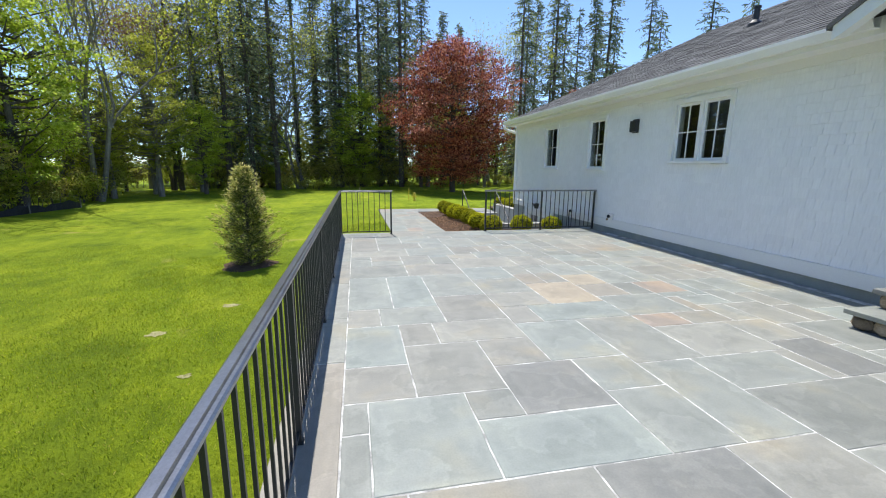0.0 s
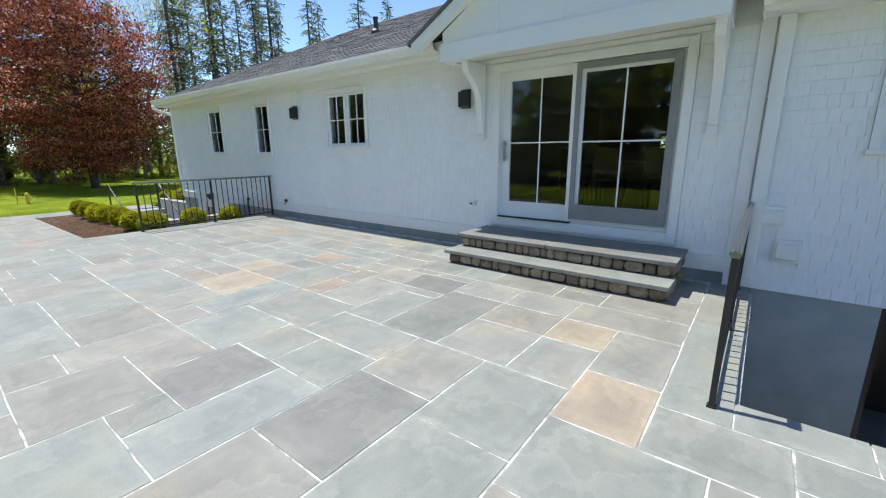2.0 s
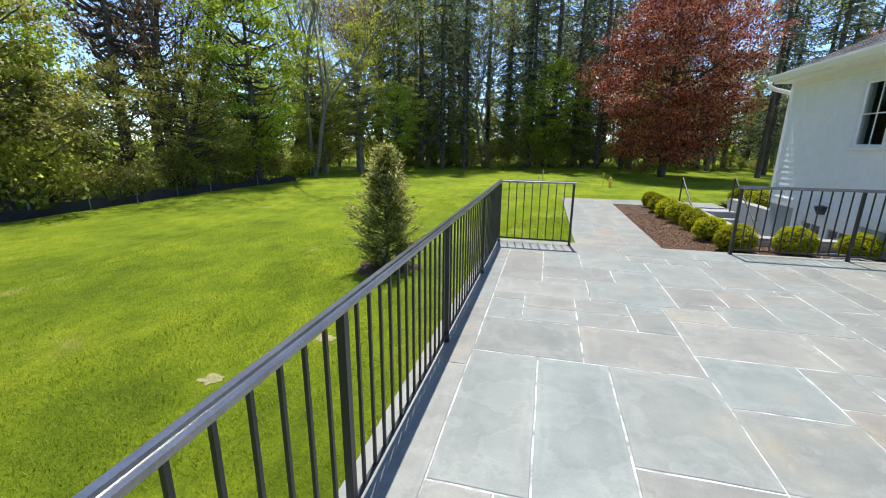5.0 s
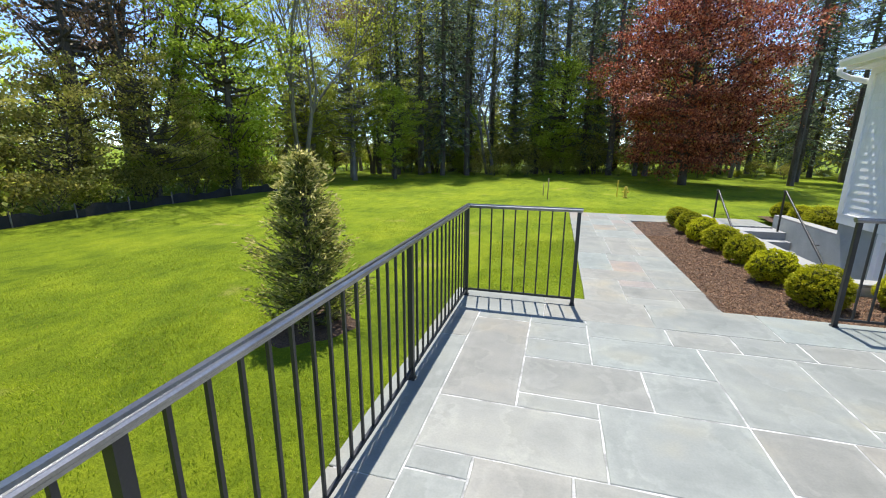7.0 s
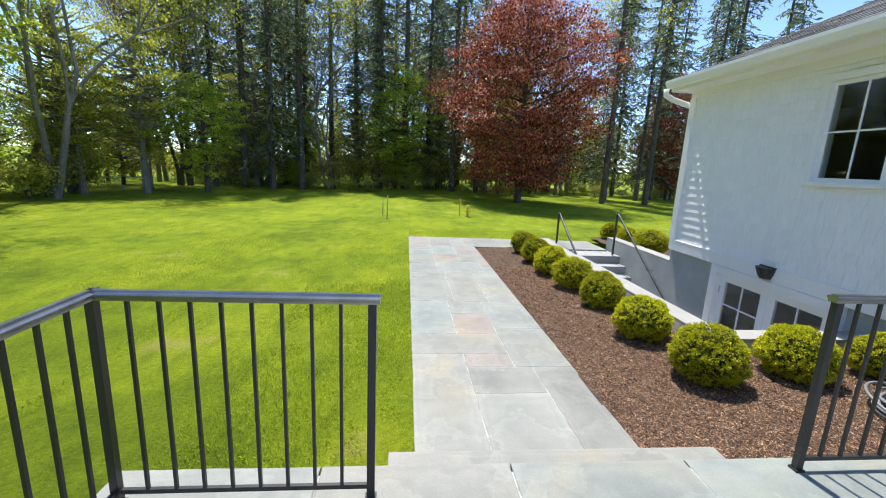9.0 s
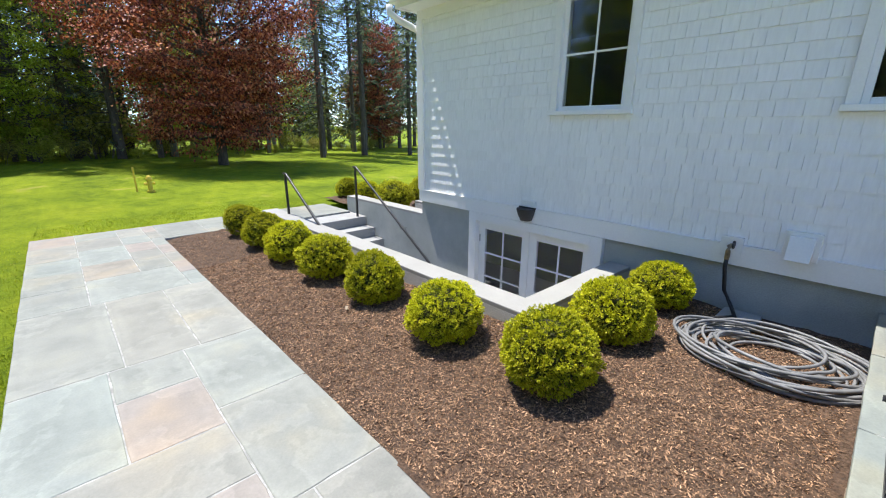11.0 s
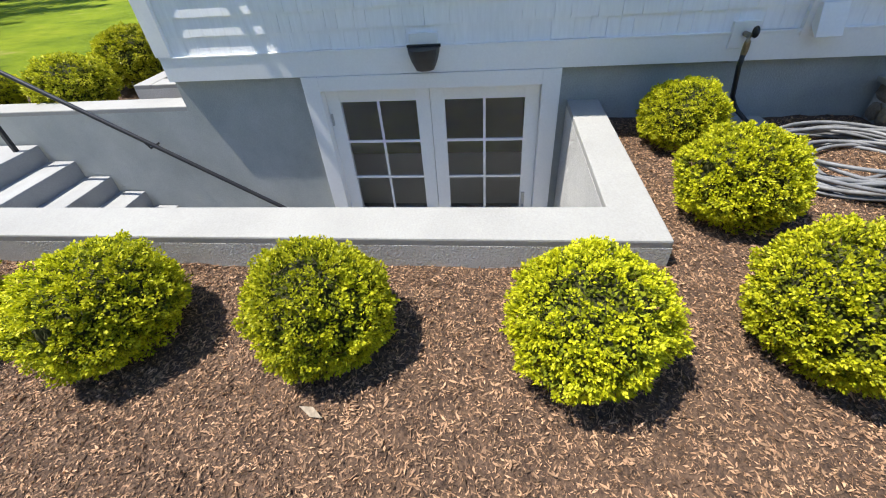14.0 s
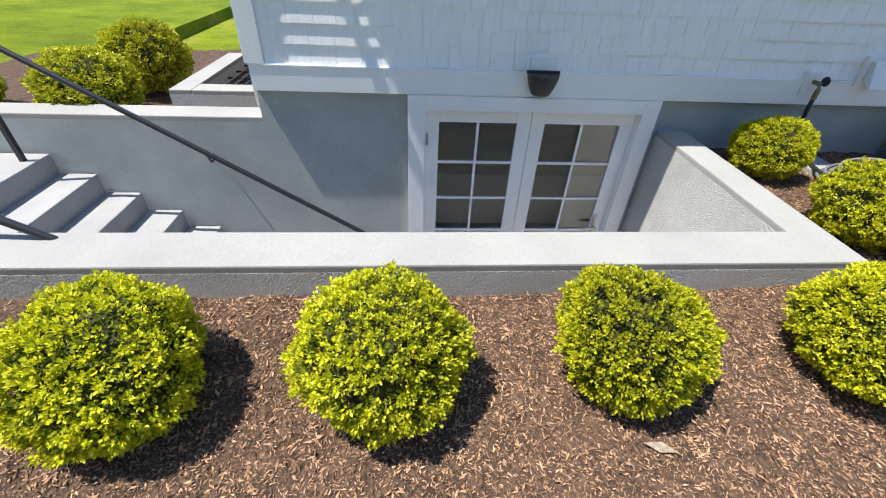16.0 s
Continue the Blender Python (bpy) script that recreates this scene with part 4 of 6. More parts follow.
handrail(5.98, 16.52, 0.52, -0.39, 13.5, -1.41, "dark steel handrail on the side wall of the basement stair", (15.2,))

# ---- small fixtures ----


def wall_lamp(y, z, label, flared=False):
    l = holder("wall_lamp", (WALL_X - 0.02, y, z))
    tagged(l, label, "lamp")
    if flared:
        boxes("mounting_block", "white_paint", (-0.012, -0.10, -0.02, 0.02, 0.10, 0.17), bevel=0.003, parent=l)
        V, F, n = [], [], 12
        for half, deep, h in ((0.112, 0.145, 0.085), (0.108, 0.135, 0.05), (0.094, 0.115, 0.0), (0.074, 0.092, -0.045), (0.066, 0.080, -0.062)):
            for k in range(n + 1):
                w = math.pi * k / n
                V.append((-0.012 - deep * math.sin(w) ** 0.7, -half * math.cos(w), h))
        for ring in range(4):
            F += [(ring * (n + 1) + k, ring * (n + 1) + k + 1, (ring + 1) * (n + 1) + k + 1, (ring + 1) * (n + 1) + k) for k in range(n)]
            F.append((ring * (n + 1), (ring + 1) * (n + 1), (ring + 1) * (n + 1) + n, ring * (n + 1) + n))
        F += [tuple(range(n + 1)), tuple(4 * (n + 1) + k for k in range(n + 1))[::-1]]
        o = new("shade", mesh_of("shade", V, F, "black_metal"))
        o.parent = l
        boxes("rim", "black_metal", (-0.030, -0.120, 0.080, -0.010, 0.120, 0.100), bevel=0.002, parent=l)
    else:
        boxes("body", "black_metal", (-0.08, -0.085, -0.11, -0.022, 0.085, 0.10), bevel=0.006, parent=l)
        boxes("back_plate", "black_metal", (-0.022, -0.075, -0.13, 0.02, 0.075, 0.13), bevel=0.003, parent=l)
        boxes("lens", "screen_grey", (-0.07, -0.07, -0.117, -0.03, 0.07, -0.111), parent=l)
    return l


wall_lamp(4.10, 2.17, "square black outdoor wall lamp on the white shingles")
wall_lamp(8.41, 2.23, "square black outdoor wall lamp on the white shingles")
wall_lamp(12.73, 0.225, "flared black wall lamp over the basement door", True)


def hose_bib(y, z, x=WALL_X - 0.02):
    h = holder("hose_bib", (x, y, z))
    tagged(h, "brass garden tap with a dark wheel handle on the wall", "tap")
    boxes("mounting_block", "white_paint", (-0.012, -0.08, -0.06, 0.022, 0.08, 0.10), bevel=0.004, parent=h)
    tube("spout", "brass", [(-0.01, 0, 0.03), (-0.07, 0, 0.03), (-0.08, 0, 0.0), (-0.08, 0, -0.04)], [0.016, 0.018, 0.017, 0.02], 10, parent=h)
    lathe("wheel", "black_metal", [(0.032, -0.006), (0.036, 0.0), (0.032, 0.008)], 14, parent=h, at=(-0.075, -0.03, 0.05), axis="y")
    return h


hose_bib(10.64, 0.27)
hose_bib(8.97, 0.33)
vh = holder("vent_hood", (WALL_X - 0.02, 10.2, 0.36))
tagged(vh, "white plastic dryer vent hood on the shingled wall", "vent hood")
boxes("back_plate", "white_paint", (-0.014, -0.11, -0.09, 0.02, 0.11, 0.13), bevel=0.003, parent=vh)
prism("hood", "gutter", [(-0.014, 0.10), (-0.05, 0.10), (-0.11, -0.08), (-0.10, -0.085), (-0.014, -0.02)], "y", -0.075, 0.075, parent=vh, bevel=0.004)
for yy, zz, w, h_, lab in ((3.96, 0.66, 0.10, 0.06, "white weatherproof outlet box beside the steps"), (0.38, 0.775, 0.16, 0.13, "white utility box on the shingled wing"), (0.22, 0.44, 0.17, 0.15, "white square vent cover on the shingled wing"), (8.34, 2.62, 0.05, 0.05, "small white wall fitting under the eave")):
    o = holder("outlet_box", (WALL_X - 0.02, yy, zz))
    tagged(o, lab, "outlet box")
    boxes("back_plate", "white_paint", (-0.012, -w * 0.62, -h_ * 0.75, 0.02, w * 0.62, h_ * 0.75), bevel=0.003, parent=o)
    boxes("cover", "gutter", (-0.055, -w / 2, -h_ / 2, -0.012, w / 2, h_ / 2), bevel=0.006, parent=o)
    if "outlet" in lab:
        boxes("socket", "black_metal", (-0.058, -0.03, -0.012, -0.055, 0.02, 0.012), parent=o)


def hose_coil(x, y, z):
    h = holder("garden_hose", (x, y, z))
    tagged(h, "grey garden hose lying in a loose coil on the mulch", "garden hose")
    pts = []
    turns = 19
    for i in range(turns * 36):
        a = i / 36 * 2 * math.pi
        k = i / 36
        r = 0.26 + 0.26 * abs(math.sin(k * 1.27 + 0.3)) + 0.02 * math.sin(k * 5.1)
        ox, oy = 0.05 * math.sin(k * 2.3), 0.05 * math.cos(k * 1.7)
        pts.append((ox + r * 0.82 * math.cos(a), oy + r * 1.05 * math.sin(a), 0.016 + 0.006 * k * (0.5 + 0.5 * math.sin(a * 1.0 + k))))
    tube("coil", "hose", pts, 0.0115, 7, parent=h)
    tx, ty, tz = WALL_X - 0.10 - x, 10.64 - y, 0.22 - z
    tube("feed", "black_metal", [(tx, ty, tz), (tx, ty, tz - 0.10), (tx + 0.0, ty - 0.03, tz - 0.30), (tx - 0.01, ty - 0.09, 0.10), (tx - 0.10, ty - 0.16, 0.03), (0.42, 0.40, 0.03), (0.25, 0.48, 0.05), (0.0, 0.50, 0.06)], 0.016, 7, parent=h)
    lathe("coupling", "brass", [(0.017, 0), (0.019, 0.01), (0.019, 0.04), (0.015, 0.05)], 10, parent=h, at=(tx, ty, tz - 0.03))
    return h


hose_coil(5.36, 10.16, mulch_z(5.36, 10.16))
slab = boxes("splash_slab", "concrete", (5.55, 10.33, -0.32, WALL_X - 0.0, 10.60, -0.255), bevel=0.008)
tagged(slab, "small concrete splash slab under the garden tap", "paving slab")

# yellow standpipe and marker stakes on the lawn
hyd = holder("hydrant", (3.62, 22.7, ground_z(3.62, 22.7)))
tagged(hyd, "small yellow water hydrant standing on the lawn", "hydrant")
lathe("barrel", "yellow_paint", [(0.09, 0), (0.09, 0.04), (0.055, 0.05), (0.055, 0.30), (0.075, 0.31), (0.075, 0.34), (0.05, 0.40), (0.02, 0.43)], 14, parent=hyd)
lathe("outlet", "yellow_paint", [(0.03, -0.12), (0.04, -0.10), (0.03, -0.08), (0.03, 0.08), (0.04, 0.10), (0.03, 0.12)], 12, parent=hyd, at=(0, 0, 0.22), axis="x")
tagged(boxes("marker_post", "yellow_paint", (3.34, 23.0, ground_z(3.34, 23.0) - 0.05, 3.38, 23.04, ground_z(3.34, 23.0) + 0.62), bevel=0.006), "yellow marker post beside the hydrant", "post")
for sx, sy, sh in ((0.77, 21.64, 0.75), (0.57, 22.6, 0.5)):
    tagged(tube("marker_stake", "stake_wood", [(sx, sy, ground_z(sx, sy) - 0.05), (sx + 0.01, sy, ground_z(sx, sy) + sh)], 0.018, 6), "thin wooden marker stake in the lawn", "stake", group="lawn stakes")


# ---- dim furniture behind the glass ----
table = holder("dining_table", (9.2, 2.4, 0.48))
tagged(table, "dark wooden dining table inside the house", "table")
boxes("tabletop", "dark_wood_and_shade", (-0.55, -1.0, 0.71, 0.55, 1.0, 0.76), bevel=0.008, parent=table)
for sx in (-0.45, 0.45):
    for sy in (-0.9, 0.9):
        boxes("leg", "dark_wood_and_shade", (sx - 0.04, sy - 0.04, 0, sx + 0.04, sy + 0.04, 0.71), bevel=0.005, parent=table)
chair = holder("dining_chair", (8.3, 1.8, 0.48))
tagged(chair, "dark wooden chair at the dining table", "chair", group="chairs at the table")
boxes("seat", "dark_wood_and_shade", (-0.22, -0.22, 0.43, 0.22, 0.22, 0.47), bevel=0.008, parent=chair)
boxes("backrest", "dark_wood_and_shade", (-0.22, -0.21, 0.55, -0.19, 0.21, 0.98), bevel=0.008, parent=chair)
for sx in (-0.2, 0.2):
    for sy in (-0.2, 0.2):
        boxes("leg", "dark_wood_and_shade", (sx - 0.02, sy - 0.02, 0, sx + 0.02, sy + 0.02, 0.98 if sx < 0 else 0.43), parent=chair)
copy_thing(chair, Matrix.Translation((8.3, 2.6, 0.48)))
copy_thing(chair, Matrix.Translation((8.3, 3.2, 0.48)))
for ly in (1.4, 2.4, 3.4):
    dl = holder("ceiling_light", (7.6, ly, 2.62))
    tagged(dl, "small round recessed ceiling light", "lamp", group="recessed lights")
    lathe("lens", "lamp_glow", [(0.05, -0.008), (0.05, -0.002)], 12, parent=dl)
    lathe("trim_ring", "white_paint", [(0.075, -0.006), (0.075, 0.0)], 14, parent=dl)

# ---- clipped box shrubs ----


def lumpy(dirs, seed):
    out = np.ones(len(dirs))
    for k in range(7):
        rs = np.random.default_rng(seed * 17 + k)
        ax = rs.normal(size=3)
        out += 0.028 * np.sin(dirs @ ax * (2.5 + k) + rs.uniform(0, 6))
    return out


def box_shrub(seed, material, tufts=1350):
    b = holder("box_shrub", (0, 0, -50))
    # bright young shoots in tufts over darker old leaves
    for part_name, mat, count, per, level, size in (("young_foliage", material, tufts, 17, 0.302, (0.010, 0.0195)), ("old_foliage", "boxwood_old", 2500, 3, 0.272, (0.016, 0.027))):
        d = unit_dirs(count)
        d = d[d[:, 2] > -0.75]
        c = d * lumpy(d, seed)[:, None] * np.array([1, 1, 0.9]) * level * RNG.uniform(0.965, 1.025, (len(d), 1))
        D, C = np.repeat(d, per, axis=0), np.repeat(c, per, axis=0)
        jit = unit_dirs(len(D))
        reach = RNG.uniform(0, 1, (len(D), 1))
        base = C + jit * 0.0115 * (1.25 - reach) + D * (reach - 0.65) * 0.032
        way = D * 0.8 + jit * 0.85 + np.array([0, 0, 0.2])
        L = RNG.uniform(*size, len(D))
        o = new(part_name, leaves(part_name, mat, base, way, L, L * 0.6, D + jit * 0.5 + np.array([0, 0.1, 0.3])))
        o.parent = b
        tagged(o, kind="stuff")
    # near-black solid ball paints the shade in the gaps between the leaves
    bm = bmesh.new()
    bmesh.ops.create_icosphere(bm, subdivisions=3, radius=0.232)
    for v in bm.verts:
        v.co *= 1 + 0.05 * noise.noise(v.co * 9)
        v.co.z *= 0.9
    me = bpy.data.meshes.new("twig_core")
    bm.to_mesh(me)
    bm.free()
    me.materials.append(M["boxwood_shade"])
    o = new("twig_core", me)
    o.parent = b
    V, F = [], []
    tube_into(V, F, [(0, 0, -0.34), (0.01, 0, -0.2), (0, 0.01, 0)], [0.022, 0.02, 0.012], 7)
    o = new("stem", mesh_of("stem", V, F, "bark"))
    o.parent = b
    return b


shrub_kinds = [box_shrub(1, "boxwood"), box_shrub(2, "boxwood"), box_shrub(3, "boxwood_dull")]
row = [(4.04, 11.05, 1.07, 0), (4.86, 11.04, 1.04, 1), (5.72, 11.02, 0.97, 0), (3.95, 11.90, 1.02, 1), (3.97, 12.87, 1.0, 0), (3.94, 13.76, 1.08, 1), (3.92, 14.66, 1.08, 0), (3.91, 15.5, 1.03, 1), (3.90, 16.3, 1.03, 0),
       (6.86, 18.4, 1.0, 0), (6.84, 17.5, 1.0, 1), (6.70, 16.35, 1.36, 2), (7.55, 16.3, 1.45, 2)]
for i, (bx, by, s, kind) in enumerate(row):
    zz = mulch_z(bx, by) + 0.212 * s - 0.012
    m = Matrix.LocRotScale((bx, by, zz), Euler((0, 0, i * 1.9)), (s * 0.88, s * 0.88, s * (0.81 + 0.035 * math.sin(i * 2.1))))
    sh = copy_thing(shrub_kinds[kind], m)
    lab = "clipped round box shrub with bright yellow-green tips in mulch" if by < 16.34 and bx < 6.5 else "rounded dull olive-green box shrub near the house corner"
    tagged(sh, lab, "shrub", group="box shrubs")
for b in shrub_kinds:
    for o in [*b.children, b]:
        bpy.data.objects.remove(o)

# ---- young cedar on the lawn ----
cedar = holder("conical_cedar", (-1.48, 9.5, ground_z(-1.48, 9.5)))
tagged(cedar, "young conical cedar with yellowish shoot tips on the lawn", "tree")


def cedar_parts():
    V, F = [], []
    tube_into(V, F, [(0, 0, -0.1), (0.01, 0, 0.8), (0, 0.01, 1.6), (0.02, 0, 2.0)], [0.035, 0.028, 0.014, 0.004], 7)
    sprays = {"foliage": ([], [], []), "young_foliage": ([], [], [])}
    n = 330
    for k in range(n):
        t = (k + random.random()) / n
        z = 0.02 + 1.82 * t
        a = random.uniform(0, 2 * math.pi)
        lobe = 1 + 0.16 * math.sin(3 * a + 7 * t) + 0.10 * math.sin(5 * a - 11 * t)
        reach = (0.60 * (1 - t) ** 0.7 + 0.05) * random.uniform(0.55, 1.18) * lobe * (0.74 + 0.26 * min(1, t / 0.15))
        p0 = Vector((0, 0, z - 0.05))
        p1 = Vector((math.cos(a) * reach, math.sin(a) * reach, z + 0.10 + 0.18 * reach))
        mid = p0.lerp(p1, 0.55) - Vector((0, 0, 0.10 * reach))
        tube_into(V, F, [p0, mid, p1], [0.008, 0.006, 0.002], 4, cap=False)
        for q in range(46):
            u = 0.30 + 0.74 * (q + random.random()) / 46
            c = p0.lerp(mid, u / 0.55) if u < 0.55 else mid.lerp(p1, (u - 0.55) / 0.45)
            fan = Vector((math.cos(a + random.gauss(0, 0.6)), math.sin(a + random.gauss(0, 0.6)), random.gauss(0.35, 0.45)))
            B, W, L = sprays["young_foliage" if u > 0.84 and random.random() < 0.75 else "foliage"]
            B.append(tuple(c + Vector((random.gauss(0, 0.030), random.gauss(0, 0.030), random.gauss(0, 0.022)))))
            W.append(tuple(fan))
            L.append(random.uniform(0.035, 0.085))
    o = new("trunk", mesh_of("trunk", V, F, "bark"))
    o.parent = cedar
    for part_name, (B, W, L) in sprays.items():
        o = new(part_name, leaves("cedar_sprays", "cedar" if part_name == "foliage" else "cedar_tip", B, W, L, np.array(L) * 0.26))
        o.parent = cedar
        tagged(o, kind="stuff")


cedar_parts()


# ---- trees ----


def limb(V, F, tips, p, d, length, r, depth, spread, sides):
    """A limb that bends as it goes and forks into thinner ones."""
    pts, q, w = [p], p.copy(), d.copy()
    n = 4
    for k in range(n):
        w = (w + Vector((random.gauss(0, 0.11), random.gauss(0, 0.11), random.gauss(0.05, 0.07)))).normalized()
        q = q + w * (length / n)
        pts.append(q.copy())
    tube_into(V, F, pts, [r * (1 - 0.4 * k / n) for k in range(n + 1)], sides, cap=False)
    if depth == 0:
        tips += [(pts[2], w), (pts[3], w), (pts[4], w)]
        return
    kids = 3 if depth > 1 else 4
    for k in range(kids):
        at = pts[random.choice((2, 3, 4))] if k else pts[4]
        a = random.uniform(0, 2 * math.pi)
        side = Vector((math.cos(a), math.sin(a), random.uniform(-0.1, 0.5)))
        limb(V, F, tips, at, (w + side * spread * random.uniform(0.7, 1.3)).normalized(), length * random.uniform(0.62, 0.82), r * 0.52, depth - 1, spread, max(3, sides - 2))
    if depth > 1:
        tips += [(pts[4], w)]


def leafy_tree(name, label, height, spread, leaf, per_tip, leaf_size, puff, bark="bark", stems=1, depth=4, trunk=0.28, seed=0):
    random.seed(seed)
    t = holder(name, (0, 0, -60))
    tagged(t, label, "tree")
    V, F, tips = [], [], []
    for s in range(stems):
        lean = Vector((random.gauss(0, 0.07 if stems > 1 else 0.03), random.gauss(0, 0.07 if stems > 1 else 0.03), 1)).normalized()
        foot = Vector((random.gauss(0, 0.15), random.gauss(0, 0.15), -0.3)) if stems > 1 else Vector((0, 0, -0.3))
        limb(V, F, tips, foot, lean, height * trunk, height * 0.0100 / math.sqrt(stems) + 0.012, depth, spread, 8)
    o = new("trunk", mesh_of("trunk", V, F, bark))
    o.parent = t
    P = np.array([tuple(p) for p, _ in tips])
    D = np.array([tuple(w) for _, w in tips])
    n = len(P) * per_tip
    base = np.repeat(P, per_tip, axis=0) + RNG.normal(size=(n, 3)) * puff * np.array([1, 1, 0.7])
    way = np.repeat(D, per_tip, axis=0) * 0.3 + RNG.normal(size=(n, 3)) + np.array([0, 0, -0.25])
    L = RNG.uniform(0.6, 1.25, n) * leaf_size
    c = new("crown", leaves("crown", leaf, base, way, L, L * 0.72))
    c.parent = t
    tagged(c, kind="stuff")
    return t


def full_tree(name, label, height, rx, low, leaf, clusters, per, leaf_size, bark="bark", seed=0, flat=0.35, lumps=0.16):
    """A tree whose crown is a full, uneven dome of leaf layers hung on limbs from one trunk."""
    random.seed(seed)
    rs = np.random.default_rng(seed)
    t = holder(name, (0, 0, -60))
    tagged(t, label, "tree")
    V, F = [], []
    top = height * 0.93
    tube_into(V, F, [(0, 0, -0.3), (0.06, 0.03, height * 0.25), (-0.05, 0.06, height * 0.55), (0, 0, top)], [0.024 * height, 0.018 * height, 0.010 * height, 0.01], 9)
    cz, rz = (height + low) / 2, (height - low) / 2
    C, K = [], []
    while len(C) < clusters:
        v = rs.normal(size=3)
        v /= np.linalg.norm(v)
        r = rs.uniform(0.25, 1.0) ** 0.45
        bulge = 1 + lumps * math.sin(3.1 * v[0] + seed) + lumps * math.sin(4.3 * v[1] + 2.2 * v[2] + seed * 2) + 0.7 * lumps * math.sin(6.1 * v[2] - 3.7 * v[0])
        taper = 1.0 - 0.22 * max(0.0, v[2]) ** 2 - 0.12 * max(0.0, -v[2])
        C.append((v[0] * r * rx * bulge * taper, v[1] * r * rx * bulge * taper, cz + v[2] * r * rz * (0.9 + 0.1 * bulge)))
        K.append(r)
    o = new("trunk", mesh_of("trunk", V, F, bark))
    o.parent = t
    V, F = [], []
    for k in range(0, clusters, max(1, clusters // 70)):
        c = Vector(C[k])
        root = Vector((0, 0, max(height * 0.12, min(top * 0.9, c.z - 0.35 * math.hypot(c.x, c.y)))))
        mid = root.lerp(c, 0.5) + Vector((0, 0, -0.05 * height * random.random()))
        tube_into(V, F, [root, mid, c], [0.007 * height, 0.004 * height, 0.008], 4, cap=False)
    o = new("limb_work", mesh_of("limb_work", V, F, bark))
    o.parent = t
    tagged(o, kind="stuff")
    C = np.array(C)
    n = clusters * per
    puff = np.repeat(rs.uniform(0.55, 1.25, clusters), per)[:, None] * rx * 0.105
    base = np.repeat(C, per, axis=0) + rs.normal(size=(n, 3)) * puff * np.array([1, 1, flat])
    out = np.repeat(C - np.array([0, 0, cz - rz * 0.5]), per, axis=0)
    out /= np.maximum(np.linalg.norm(out, axis=1, keepdims=True), 1e-6)
    way = out * 0.8 + rs.normal(size=(n, 3)) * 0.8 + np.array([0, 0, -0.35])
    L = rs.uniform(0.6, 1.3, n) * leaf_size
    cr = new("crown", leaves("crown", leaf, base, way, L, L * 0.7, out * 0.6 + np.array([0, 0, 0.8])))
    cr.parent = t
    tagged(cr, kind="stuff")
    return t


def conifer(name, label, height, reach, bare, seed, droop=0.35, fine=1.0):
    random.seed(seed)
    t = holder(name, (0, 0, -60))
    tagged(t, label, "tree")
    V, F, B, W, L = [], [], [], [], []
    tube_into(V, F, [(0, 0, -0.3), (0.05, 0, height * 0.33), (0, 0.05, height * 0.66), (0, 0, height)], [0.009 * height + 0.02, 0.0075 * height, 0.005 * height, 0.015], 8)
    z = height * 0.08
    while z < height - 0.2:
        u = z / height
        live = u > bare * random.uniform(0.8, 1.2)
        for k in range(random.choice((3, 4, 5)) if live else random.choice((1, 2, 3))):
            a = random.uniform(0, 2 * math.pi)
            r = reach * ((1 - u) ** 0.75 if live else 0.55) * random.uniform(0.55, 1.15) * (1.0 if live else 0.7) + 0.12
            tip = Vector((math.cos(a) * r, math.sin(a) * r, z - r * droop * random.uniform(0.5, 1.3)))
            root = Vector((0, 0, z))
            mid = root.lerp(tip, 0.5) + Vector((0, 0, 0.06 * r))
            tube_into(V, F, [root, mid, tip], [0.035, 0.02, 0.006], 3, cap=False)
            if live or random.random() < 0.25:
                cnt = int((7 + r * 7.5) * fine)
                for q in range(cnt):
                    s = (q + random.random()) / cnt
                    c = root.lerp(tip, 0.12 + 0.9 * s)
                    B.append((c.x + random.gauss(0, 0.07), c.y + random.gauss(0, 0.07), c.z + random.gauss(0, 0.05)))
                    W.append((math.cos(a) * 0.6 + random.gauss(0, 0.7), math.sin(a) * 0.6 + random.gauss(0, 0.7), -0.45 + random.gauss(0, 0.35)))
                    L.append(random.uniform(0.19, 0.42) / math.sqrt(fine))
        z += height * random.uniform(0.012, 0.022)
    o = new("trunk", mesh_of("trunk", V, F, "bark"))
    o.parent = t
    c = new("crown", leaves("crown", "needle", B, W, L, np.array(L) * 0.27))
    c.parent = t
    tagged(c, kind="stuff")
    return t


